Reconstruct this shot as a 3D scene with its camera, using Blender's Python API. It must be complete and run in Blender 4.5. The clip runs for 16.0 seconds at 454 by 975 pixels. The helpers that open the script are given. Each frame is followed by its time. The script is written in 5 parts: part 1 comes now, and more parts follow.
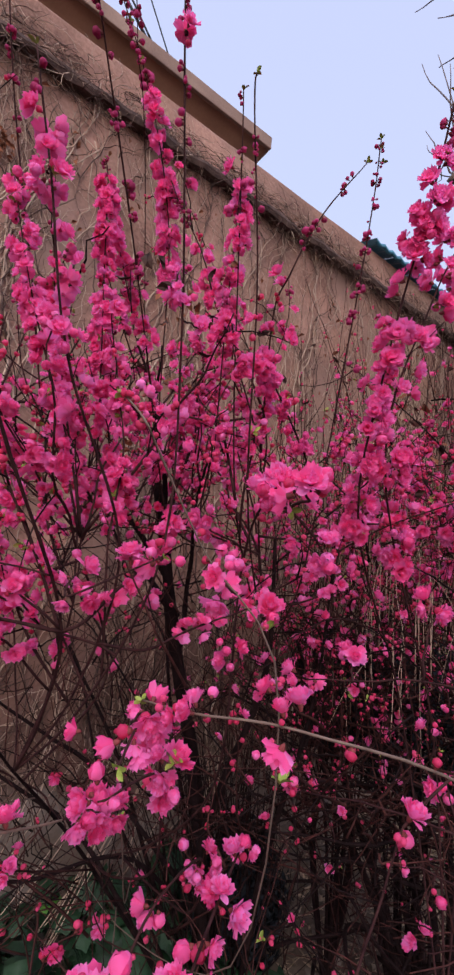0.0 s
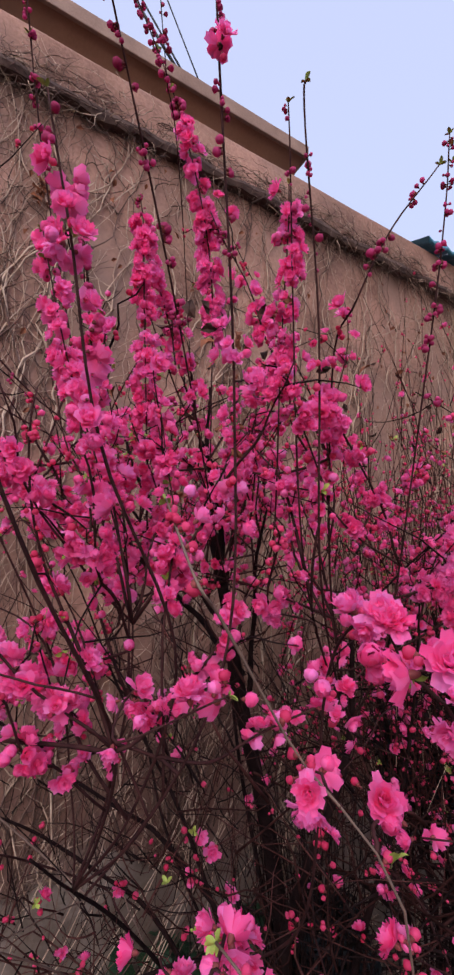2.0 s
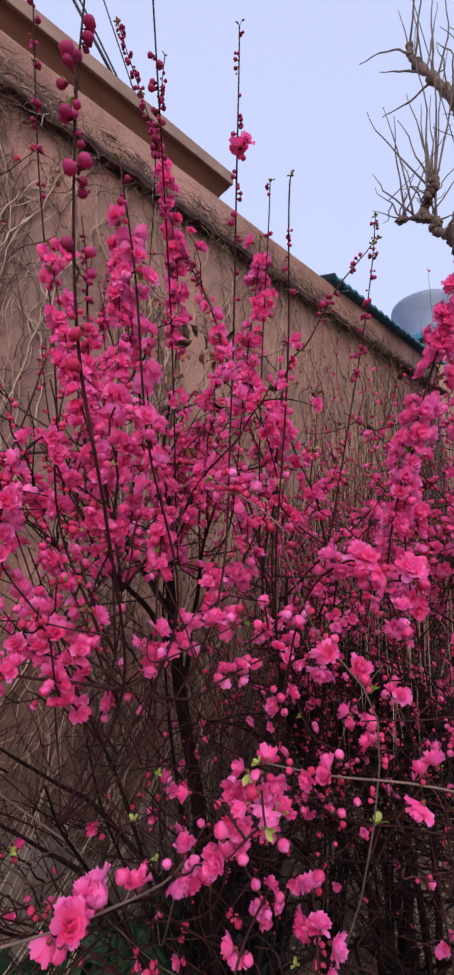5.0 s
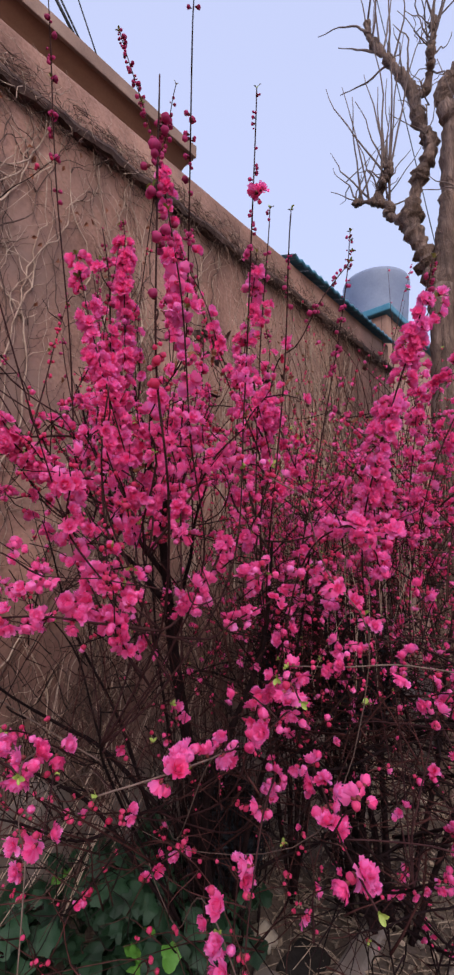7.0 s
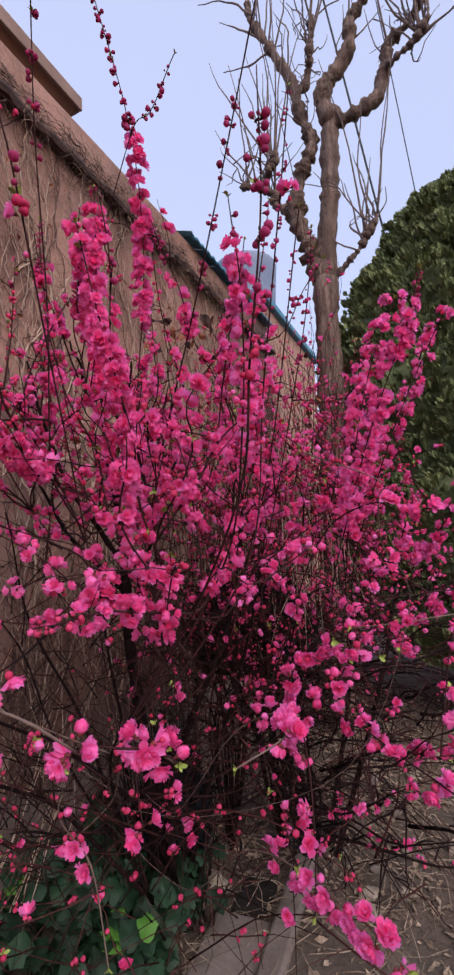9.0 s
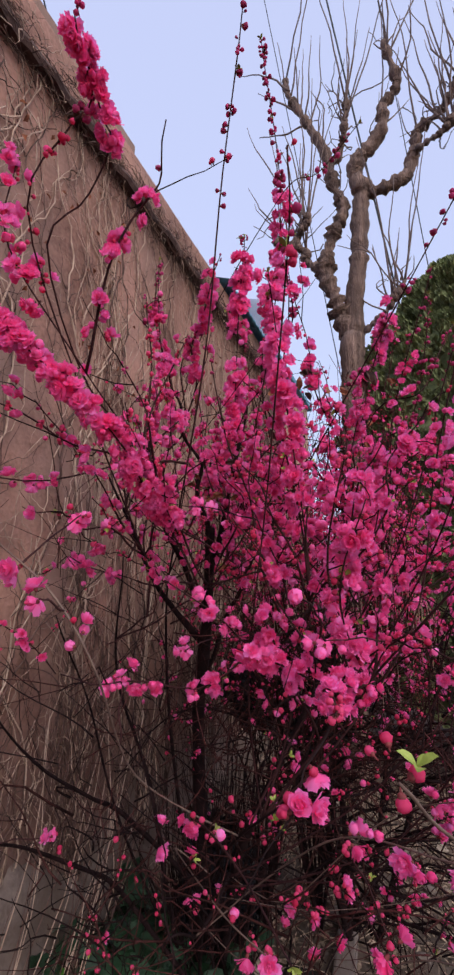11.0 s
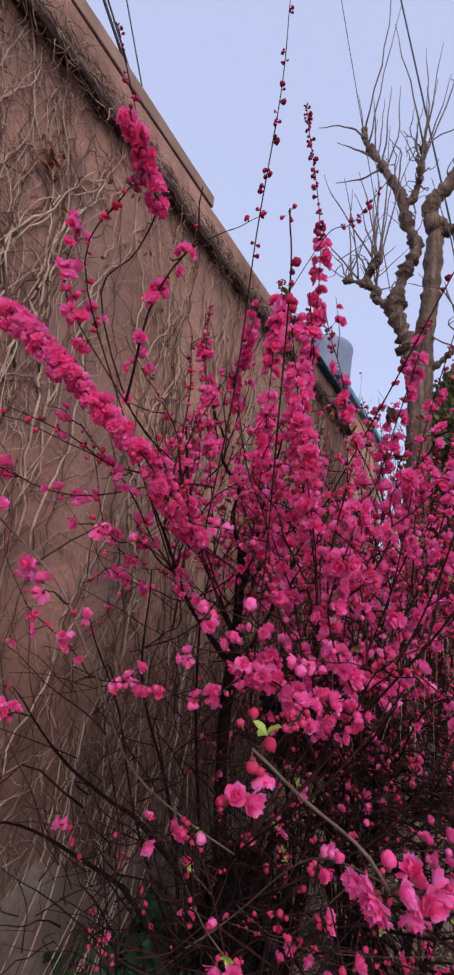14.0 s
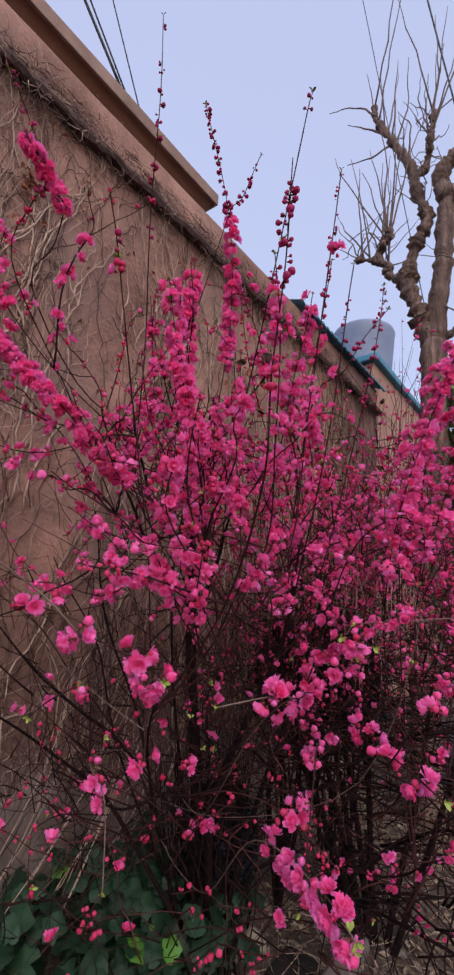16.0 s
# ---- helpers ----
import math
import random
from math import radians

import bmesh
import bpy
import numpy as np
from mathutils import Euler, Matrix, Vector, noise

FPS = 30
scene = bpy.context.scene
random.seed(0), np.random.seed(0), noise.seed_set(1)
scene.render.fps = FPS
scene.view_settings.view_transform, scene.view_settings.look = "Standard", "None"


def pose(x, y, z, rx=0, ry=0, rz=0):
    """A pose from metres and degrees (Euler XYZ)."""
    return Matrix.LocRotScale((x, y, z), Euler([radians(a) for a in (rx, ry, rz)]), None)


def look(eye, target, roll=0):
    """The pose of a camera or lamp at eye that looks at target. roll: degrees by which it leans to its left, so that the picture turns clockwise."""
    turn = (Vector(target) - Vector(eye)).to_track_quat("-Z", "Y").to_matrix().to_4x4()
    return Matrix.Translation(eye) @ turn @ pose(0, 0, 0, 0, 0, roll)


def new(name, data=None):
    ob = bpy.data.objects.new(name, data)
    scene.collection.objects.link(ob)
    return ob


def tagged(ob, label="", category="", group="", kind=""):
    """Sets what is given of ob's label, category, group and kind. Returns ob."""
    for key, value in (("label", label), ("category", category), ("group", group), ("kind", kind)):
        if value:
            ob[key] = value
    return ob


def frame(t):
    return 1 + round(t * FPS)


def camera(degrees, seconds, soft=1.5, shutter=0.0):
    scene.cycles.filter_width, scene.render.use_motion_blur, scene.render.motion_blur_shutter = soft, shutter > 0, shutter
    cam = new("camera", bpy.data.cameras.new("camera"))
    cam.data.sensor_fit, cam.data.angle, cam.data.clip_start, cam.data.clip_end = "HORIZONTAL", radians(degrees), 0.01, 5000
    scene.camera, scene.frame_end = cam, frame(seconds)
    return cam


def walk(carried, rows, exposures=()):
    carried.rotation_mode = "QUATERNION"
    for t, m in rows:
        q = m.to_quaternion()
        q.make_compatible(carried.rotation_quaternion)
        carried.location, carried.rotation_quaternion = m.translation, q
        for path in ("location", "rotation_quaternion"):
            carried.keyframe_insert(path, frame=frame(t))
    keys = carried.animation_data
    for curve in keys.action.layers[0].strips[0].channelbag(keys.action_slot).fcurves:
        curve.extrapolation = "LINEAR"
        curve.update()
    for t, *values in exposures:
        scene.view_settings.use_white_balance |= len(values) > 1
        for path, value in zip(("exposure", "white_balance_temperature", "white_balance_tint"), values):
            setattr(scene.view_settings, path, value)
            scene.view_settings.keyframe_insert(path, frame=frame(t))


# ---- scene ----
cam = camera(52.3, 16.0, soft=2.7)
PATH = [
    (0, (0.227, -0.066, 1.462), (-1.371, 1.082, 1.815), 4.8),
    (0.5, (0.192, -0.04, 1.49), (-1.468, 1.014, 1.853), 4.4),
    (1, (0.181, -0.046, 1.532), (-1.508, 0.961, 1.896), 3.7),
    (1.5, (0.15, -0.045, 1.568), (-1.554, 0.934, 1.94), 3.2),
    (2, (0.133, -0.031, 1.582), (-1.584, 0.919, 1.965), 2.7),
    (2.5, (0.115, -0.045, 1.588), (-1.607, 0.898, 1.97), 2.8),
    (3, (0.095, -0.04, 1.594), (-1.632, 0.894, 1.977), 3.1),
    (3.5, (0.081, -0.039, 1.588), (-1.651, 0.88, 1.981), 3.9),
    (4, (0.1, -0.086, 1.559), (-1.615, 0.865, 1.951), 4.2),
    (4.5, (0.146, -0.183, 1.539), (-1.451, 0.95, 1.944), 3.6),
    (5, (0.185, -0.242, 1.516), (-1.272, 1.061, 1.938), 2.3),
    (5.2, (0.211, -0.286, 1.517), (-1.211, 1.062, 1.917), 1.6),
    (7.3, (0.231, -0.5, 1.493), (-1.055, 1.004, 1.783), 0.2),
    (7.5, (0.219, -0.528, 1.491), (-1.034, 1.006, 1.771), -0.3),
    (8, (0.196, -0.54, 1.491), (-1.001, 1.045, 1.727), 0.7),
    (8.5, (0.175, -0.564, 1.506), (-0.993, 1.045, 1.713), 0.3),
    (9, (-0.027, -0.68, 1.514), (-0.864, 1.126, 1.705), -3.2),
    (9.5, (-0.21, -0.756, 1.562), (-0.96, 1.089, 1.741), -3.8),
    (10, (-0.289, -0.806, 1.59), (-1.036, 1.04, 1.774), -3.1),
    (10.2, (-0.333, -0.801, 1.569), (-1.051, 1.054, 1.778), -2.5),
    (12.3, (-0.458, -0.854, 1.57), (-1.251, 0.92, 2.045), 4.0),
    (12.5, (-0.454, -0.865, 1.575), (-1.261, 0.903, 2.05), 4.3),
    (13, (-0.47, -0.888, 1.585), (-1.339, 0.85, 2.059), 5.1),
    (13.5, (-0.435, -0.856, 1.564), (-1.358, 0.855, 2.038), 5.5),
    (14, (-0.294, -0.819, 1.546), (-1.273, 0.863, 2.009), 5.3),
    (14.5, (-0.172, -0.805, 1.511), (-1.252, 0.816, 1.964), 5.4),
    (15, (-0.059, -0.762, 1.456), (-1.149, 0.85, 1.917), 5.4),
    (15.5, (0.009, -0.748, 1.413), (-1.102, 0.849, 1.878), 5.7),
    (16, (0.166, -0.704, 1.373), (-1.053, 0.818, 1.818), 4.4),
]
walk(cam, [(t, look(eye, target, roll)) for t, eye, target, roll in PATH], exposures=[(0.0, 0.11), (5.0, 0.08), (8.0, 0.04), (10.0, 0.05), (12.5, -0.06), (16.0, -0.12)])

# ---- sky, sun, exposure ----
world = bpy.data.worlds.new("overcast_evening")
scene.world = world
world.use_nodes = True
wn, wl = world.node_tree.nodes, world.node_tree.links
wn.clear()
w_out, w_bg = wn.new("ShaderNodeOutputWorld"), wn.new("ShaderNodeBackground")
sky = wn.new("ShaderNodeTexSky")
sky.sky_type, sky.sun_disc = "NISHITA", False
sky.sun_elevation, sky.sun_rotation = radians(14), radians(120)
sky.air_density, sky.dust_density, sky.ozone_density = 1.0, 2.0, 2.0
SKY_GAIN, VEIL = 0.165, (0.85, 0.92, 1.33, 1)
gain = wn.new("ShaderNodeVectorMath")
gain.operation = "SCALE"
gain.inputs["Scale"].default_value = SKY_GAIN
veil = wn.new("ShaderNodeMix")
veil.data_type = "RGBA"
veil.inputs["Factor"].default_value = 0.64
veil.inputs["B"].default_value = VEIL
wl.new(sky.outputs["Color"], gain.inputs[0])
wl.new(gain.outputs["Vector"], veil.inputs["A"])
wl.new(veil.outputs["Result"], w_bg.inputs["Color"])
w_bg.inputs["Strength"].default_value = 1.0
wl.new(w_bg.outputs["Background"], w_out.inputs["Surface"])

sun = new("sun", bpy.data.lights.new("sun", "SUN"))
sun.data.energy, sun.data.angle, sun.data.color = 2.35, radians(45), (1.0, 0.93, 0.86)
sun.matrix_world = look((3.0, -3.0, 6.0), (-0.5, 0.5, 1.0))


# ---- materials ----
def ramp_node(nt, stops):
    r = nt.nodes.new("ShaderNodeValToRGB")
    while len(r.color_ramp.elements) < len(stops):
        r.color_ramp.elements.new(0.5)
    for e, (pos, col) in zip(r.color_ramp.elements, stops):
        e.position, e.color = pos, (*col, 1)
    return r


def mat(name, dark, light, rough=0.8, scale=8.0, fine=60.0, bump=0.3, depth=0.004, metal=0.0, vary=0.0, sss=0.0, island=False, stain=None, spec=0.3):
    """Two scales of noise between two colours, with relief; vary: brightness by object or island."""
    m = bpy.data.materials.new(name)
    m.use_nodes = True
    nt = m.node_tree
    b = nt.nodes["Principled BSDF"]
    b.inputs["Roughness"].default_value, b.inputs["Metallic"].default_value = rough, metal
    b.inputs["Specular IOR Level"].default_value = spec
    tc = nt.nodes.new("ShaderNodeTexCoord")
    n1, n2 = nt.nodes.new("ShaderNodeTexNoise"), nt.nodes.new("ShaderNodeTexNoise")
    n1.inputs["Scale"].default_value, n2.inputs["Scale"].default_value = scale, fine
    n1.inputs["Detail"].default_value, n2.inputs["Detail"].default_value = 5.0, 4.0
    for n in (n1, n2):
        nt.links.new(tc.outputs["Object"], n.inputs["Vector"])
    add = nt.nodes.new("ShaderNodeMath")
    add.operation = "MULTIPLY_ADD"
    nt.links.new(n2.outputs["Fac"], add.inputs[0])
    add.inputs[1].default_value = 0.45
    nt.links.new(n1.outputs["Fac"], add.inputs[2])
    r = ramp_node(nt, [(0.48, dark), (0.98, light)])
    nt.links.new(add.outputs[0], r.inputs["Fac"])
    col = r.outputs["Color"]
    if stain:
        n3 = nt.nodes.new("ShaderNodeTexNoise")
        n3.inputs["Scale"].default_value, n3.inputs["Detail"].default_value = stain[1], 6.0
        nt.links.new(tc.outputs["Object"], n3.inputs["Vector"])
        rr = ramp_node(nt, [(0.46, (0, 0, 0)), (0.68, (1, 1, 1))])
        nt.links.new(n3.outputs["Fac"], rr.inputs["Fac"])
        mx = nt.nodes.new("ShaderNodeMix")
        mx.data_type = "RGBA"
        nt.links.new(rr.outputs["Color"], mx.inputs["Factor"])
        nt.links.new(col, mx.inputs["A"])
        mx.inputs["B"].default_value = (*stain[0], 1)
        col = mx.outputs["Result"]
    if vary:
        if island:
            src = nt.nodes.new("ShaderNodeNewGeometry").outputs["Random Per Island"]
        else:
            src = nt.nodes.new("ShaderNodeObjectInfo").outputs["Random"]
        mr = nt.nodes.new("ShaderNodeMapRange")
        mr.inputs["To Min"].default_value, mr.inputs["To Max"].default_value = 1 - vary, 1 + vary
        nt.links.new(src, mr.inputs["Value"])
        hsv = nt.nodes.new("ShaderNodeHueSaturation")
        nt.links.new(mr.outputs["Result"], hsv.inputs["Value"])
        nt.links.new(col, hsv.inputs["Color"])
        col = hsv.outputs["Color"]
    nt.links.new(col, b.inputs["Base Color"])
    if bump:
        bp = nt.nodes.new("ShaderNodeBump")
        bp.inputs["Strength"].default_value, bp.inputs["Distance"].default_value = bump, depth
        nt.links.new(add.outputs[0], bp.inputs["Height"])
        nt.links.new(bp.outputs["Normal"], b.inputs["Normal"])
    if sss:
        b.inputs["Subsurface Weight"].default_value = sss
        b.inputs["Subsurface Radius"].default_value = (0.006, 0.002, 0.003)
    return m


def petal_mat(name, deep, pale, island):
    """Thin petals: colour by a random tone, with light passing through them."""
    m = bpy.data.materials.new(name)
    m.use_nodes = True
    nt = m.node_tree
    b = nt.nodes["Principled BSDF"]
    b.inputs["Roughness"].default_value = 0.65
    b.inputs["Specular IOR Level"].default_value = 0.15
    leaf = nt.nodes.new("ShaderNodeNewGeometry").outputs["Random Per Island"]
    tc = nt.nodes.new("ShaderNodeTexCoord")
    whole = nt.nodes.new("ShaderNodeObjectInfo").outputs["Random"]
    if island:
        patch = nt.nodes.new("ShaderNodeTexNoise")
        patch.inputs["Scale"].default_value, patch.inputs["Detail"].default_value = 22.0, 1.0
        nt.links.new(tc.outputs["Object"], patch.inputs["Vector"])
        spread = nt.nodes.new("ShaderNodeMapRange")
        spread.inputs["From Min"].default_value, spread.inputs["From Max"].default_value = 0.3, 0.7
        nt.links.new(patch.outputs["Fac"], spread.inputs["Value"])
        whole = spread.outputs["Result"]
    both = nt.nodes.new("ShaderNodeMath")
    both.operation = "MULTIPLY_ADD"
    nt.links.new(leaf, both.inputs[0])
    both.inputs[1].default_value = 0.9
    nt.links.new(whole, both.inputs[2])
    n = nt.nodes.new("ShaderNodeTexNoise")
    n.inputs["Scale"].default_value = 90.0 if island else 140.0
    nt.links.new(tc.outputs["Object"], n.inputs["Vector"])
    sum_ = nt.nodes.new("ShaderNodeMath")
    sum_.operation = "MULTIPLY_ADD"
    nt.links.new(n.outputs["Fac"], sum_.inputs[0])
    sum_.inputs[1].default_value = 0.55
    nt.links.new(both.outputs[0], sum_.inputs[2])
    ad = nt.nodes.new("ShaderNodeMath")
    ad.operation = "MULTIPLY"
    nt.links.new(sum_.outputs[0], ad.inputs[0])
    ad.inputs[1].default_value = 0.46
    r = ramp_node(nt, [(0.08, deep), (0.5, [0.58 * a + 0.42 * b for a, b in zip(deep, pale)]), (0.9, pale)])
    nt.links.new(ad.outputs[0], r.inputs["Fac"])
    nt.links.new(r.outputs["Color"], b.inputs["Base Color"])
    tr = nt.nodes.new("ShaderNodeBsdfTranslucent")
    nt.links.new(r.outputs["Color"], tr.inputs["Color"])
    mx = nt.nodes.new("ShaderNodeMixShader")
    mx.inputs["Fac"].default_value = 0.5
    nt.links.new(b.outputs["BSDF"], mx.inputs[1])
    nt.links.new(tr.outputs["BSDF"], mx.inputs[2])
    nt.links.new(mx.outputs["Shader"], nt.nodes["Material Output"].inputs["Surface"])
    return m


M_PLASTER = mat("weathered_plaster", (0.150, 0.077, 0.060), (0.47, 0.262, 0.208), 0.92, 2.6, 55, 1.0, 0.012, stain=((0.24, 0.148, 0.125), 1.7))


def rising_damp(m):
    """Grey-brown damp and dried mud splashed unevenly up the foot of the wall."""
    nt = m.node_tree
    b = nt.nodes["Principled BSDF"]
    src = b.inputs["Base Color"].links[0].from_socket
    tc = nt.nodes.new("ShaderNodeTexCoord")
    sep = nt.nodes.new("ShaderNodeSeparateXYZ")
    nt.links.new(tc.outputs["Object"], sep.inputs[0])
    n = nt.nodes.new("ShaderNodeTexNoise")
    n.inputs["Scale"].default_value, n.inputs["Detail"].default_value = 1.6, 6.0
    nt.links.new(tc.outputs["Object"], n.inputs["Vector"])
    for low, high, col in ((1.9, 1.2, (0.145, 0.080, 0.067)), (1.15, 0.85, (0.185, 0.146, 0.135))):
        mad = nt.nodes.new("ShaderNodeMath")
        mad.operation = "MULTIPLY_ADD"
        nt.links.new(n.outputs["Fac"], mad.inputs[0])
        mad.inputs[1].default_value = 1.1
        nt.links.new(sep.outputs["Z"], mad.inputs[2])
        mr = nt.nodes.new("ShaderNodeMapRange")
        mr.interpolation_type = "SMOOTHSTEP"
        for k, v in (("From Min", high + 0.1), ("From Max", low + 0.1), ("To Min", 0.75), ("To Max", 0.0)):
            mr.inputs[k].default_value = v
        nt.links.new(mad.outputs[0], mr.inputs["Value"])
        mx = nt.nodes.new("ShaderNodeMix")
        mx.data_type = "RGBA"
        nt.links.new(mr.outputs["Result"], mx.inputs["Factor"])
        nt.links.new(src, mx.inputs["A"])
        mx.inputs["B"].default_value = (*col, 1)
        src = mx.outputs["Result"]
    nt.links.new(src, b.inputs["Base Color"])


rising_damp(M_PLASTER)
M_EAVE = mat("painted_eave", (0.27, 0.138, 0.092), (0.36, 0.192, 0.132), 0.85, 2.5, 60, 0.25, 0.003, stain=((0.235, 0.125, 0.088), 1.3))
M_FASCIA = mat("concrete_fascia", (0.21, 0.132, 0.108), (0.34, 0.225, 0.185), 0.9, 6, 80, 0.4, 0.004)
# Dark brown ledge, deepened further to carry the shadow line beneath it.
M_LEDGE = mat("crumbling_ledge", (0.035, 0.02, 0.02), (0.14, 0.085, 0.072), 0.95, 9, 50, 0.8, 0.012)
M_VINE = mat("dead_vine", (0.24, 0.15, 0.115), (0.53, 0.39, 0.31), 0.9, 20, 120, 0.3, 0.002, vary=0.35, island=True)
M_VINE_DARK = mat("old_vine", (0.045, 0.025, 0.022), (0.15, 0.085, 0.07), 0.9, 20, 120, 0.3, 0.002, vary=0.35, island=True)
M_DEADLEAF = mat("dry_leaf", (0.10, 0.03, 0.018), (0.28, 0.10, 0.05), 0.8, 30, 150, 0.3, 0.002, vary=0.4, island=True)
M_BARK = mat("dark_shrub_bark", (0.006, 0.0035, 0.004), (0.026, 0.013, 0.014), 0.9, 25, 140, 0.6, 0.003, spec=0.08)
M_FINETWIG = mat("red_brown_twig", (0.02, 0.008, 0.008), (0.085, 0.03, 0.028), 0.9, 25, 140, 0.4, 0.002, vary=0.5, island=True, spec=0.08)
M_SHOOT = mat("young_shoot_bark", (0.018, 0.006, 0.008), (0.062, 0.024, 0.024), 0.85, 30, 160, 0.4, 0.002, vary=0.3, island=True, spec=0.12)
M_GREYSHOOT = mat("grey_twig_bark", (0.095, 0.058, 0.05), (0.21, 0.14, 0.115), 0.8, 30, 160, 0.4, 0.002)
M_PETAL = petal_mat("pink_petal", (0.94, 0.046, 0.28), (0.99, 0.335, 0.77), False)
M_PETAL_J = petal_mat("pink_petal_joined", (0.94, 0.046, 0.28), (0.99, 0.315, 0.74), True)
M_BUD = petal_mat("deep_pink_bud", (0.62, 0.026, 0.10), (0.92, 0.12, 0.33), False)
M_BUD_J = petal_mat("deep_pink_bud_joined", (0.62, 0.026, 0.10), (0.92, 0.12, 0.31), True)
# Buds high against the sky: dark calyx tone plus backlight put into the colour.
M_BACKLIT = petal_mat("dusky_backlit_bud", (0.36, 0.034, 0.11), (0.72, 0.095, 0.31), False)
M_BACKLIT_J = petal_mat("dusky_backlit_bud_joined", (0.36, 0.034, 0.11), (0.72, 0.095, 0.31), True)
M_CALYX = mat("red_calyx", (0.10, 0.02, 0.022), (0.26, 0.05, 0.055), 0.7, 60, 200, 0.2, 0.001)
M_LEAF = mat("young_leaf", (0.17, 0.22, 0.035), (0.36, 0.42, 0.10), 0.5, 40, 160, 0.2, 0.001, vary=0.25, island=True, sss=0.0)
M_BED = mat("dark_bed_leaf", (0.006, 0.022, 0.010), (0.022, 0.055, 0.024), 0.5, 20, 120, 0.4, 0.002, vary=0.4)
M_BEDBRIGHT = mat("bright_bed_leaf", (0.05, 0.15, 0.02), (0.11, 0.27, 0.04), 0.5, 20, 120, 0.3, 0.002, vary=0.2)
M_SOIL = mat("dry_soil", (0.055, 0.038, 0.031), (0.18, 0.128, 0.102), 0.97, 5, 60, 0.8, 0.02, stain=((0.11, 0.085, 0.07), 3.0))
M_LITTER = mat("leaf_litter", (0.12, 0.08, 0.06), (0.42, 0.31, 0.23), 0.9, 30, 120, 0.3, 0.002, vary=0.5, island=True)
M_CONC = mat("old_concrete", (0.15, 0.115, 0.10), (0.27, 0.215, 0.19), 0.92, 5, 70, 0.5, 0.005, stain=((0.11, 0.08, 0.065), 4.0))
M_SKIRT = mat("dirty_cement", (0.085, 0.062, 0.053), (0.215, 0.165, 0.146), 0.95, 6, 60, 0.7, 0.01, stain=((0.095, 0.066, 0.052), 3.5))
M_STONE = mat("tan_stone", (0.22, 0.17, 0.13), (0.40, 0.33, 0.27), 0.9, 12, 70, 0.5, 0.005)
M_HOLE = mat("dark_hole_fill", (0.012, 0.009, 0.008), (0.03, 0.022, 0.02), 0.95, 10, 60, 0.5, 0.01)
M_TREE = mat("grey_brown_bark", (0.075, 0.046, 0.038), (0.33, 0.22, 0.18), 0.9, 11, 60, 1.0, 0.04, stain=((0.10, 0.065, 0.055), 6.0))


def fissured(m):
    """Stretches the pattern of a bark along the trunk."""
    nt = m.node_tree
    tc = next(n for n in nt.nodes if n.type == "TEX_COORD")
    mp = nt.nodes.new("ShaderNodeMapping")
    mp.inputs["Scale"].default_value = (2.2, 2.2, 0.32)
    for link in list(tc.outputs["Object"].links):
        to = link.to_socket
        nt.links.remove(link)
        nt.links.new(mp.outputs["Vector"], to)
    nt.links.new(tc.outputs["Object"], mp.inputs["Vector"])


fissured(M_TREE)
M_TWIG = mat("bare_twig_bark", (0.10, 0.068, 0.062), (0.2, 0.145, 0.13), 0.85, 20, 90, 0.3, 0.003)
M_CONIFER = mat("conifer_foliage", (0.08, 0.105, 0.045), (0.33, 0.37, 0.17), 0.75, 6, 40, 0.3, 0.004, vary=0.45, island=True)
M_BLUE = mat("blue_roof_sheet", (0.045, 0.17, 0.26), (0.08, 0.26, 0.36), 0.5, 8, 60, 0.2, 0.003)
M_TANK = mat("grey_blue_plastic", (0.17, 0.20, 0.30), (0.25, 0.29, 0.40), 0.5, 2, 30, 0.1, 0.002)
M_CABLE = mat("black_cable", (0.012, 0.012, 0.014), (0.03, 0.03, 0.035), 0.6, 20, 80, 0.1, 0.001)
M_WHITE = mat("whitewash", (0.55, 0.56, 0.60), (0.72, 0.73, 0.77), 0.9, 3, 40, 0.2, 0.003)
M_ROOFTILE = mat("reddish_render", (0.30, 0.16, 0.12), (0.42, 0.25, 0.19), 0.9, 3, 40, 0.3, 0.004)
# Near-black leaves: the shade between the stems is put into this colour.
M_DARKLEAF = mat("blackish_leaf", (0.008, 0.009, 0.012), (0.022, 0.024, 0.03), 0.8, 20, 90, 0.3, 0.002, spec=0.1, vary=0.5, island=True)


# ---- mesh helpers ----
class Soup:
    """Collects vertices, faces and material slots; makes one mesh."""

    def __init__(self):
        self.v, self.f, self.m, self.n = [], [], [], 0

    def add(self, verts, faces, slot=0):
        self.v.append(np.asarray(verts, float))
        self.f.extend([tuple(i + self.n for i in q) for q in faces])
        self.m.extend([slot] * len(faces))
        self.n += len(verts)

    def mesh(self, name, mats, smooth=True):
        me = bpy.data.meshes.new(name)
        me.from_pydata(np.concatenate(self.v).tolist(), [], self.f)
        for m in mats:
            me.materials.append(m)
        me.polygons.foreach_set("material_index", self.m)
        me.polygons.foreach_set("use_smooth", [smooth] * len(me.polygons))
        me.update()
        return me


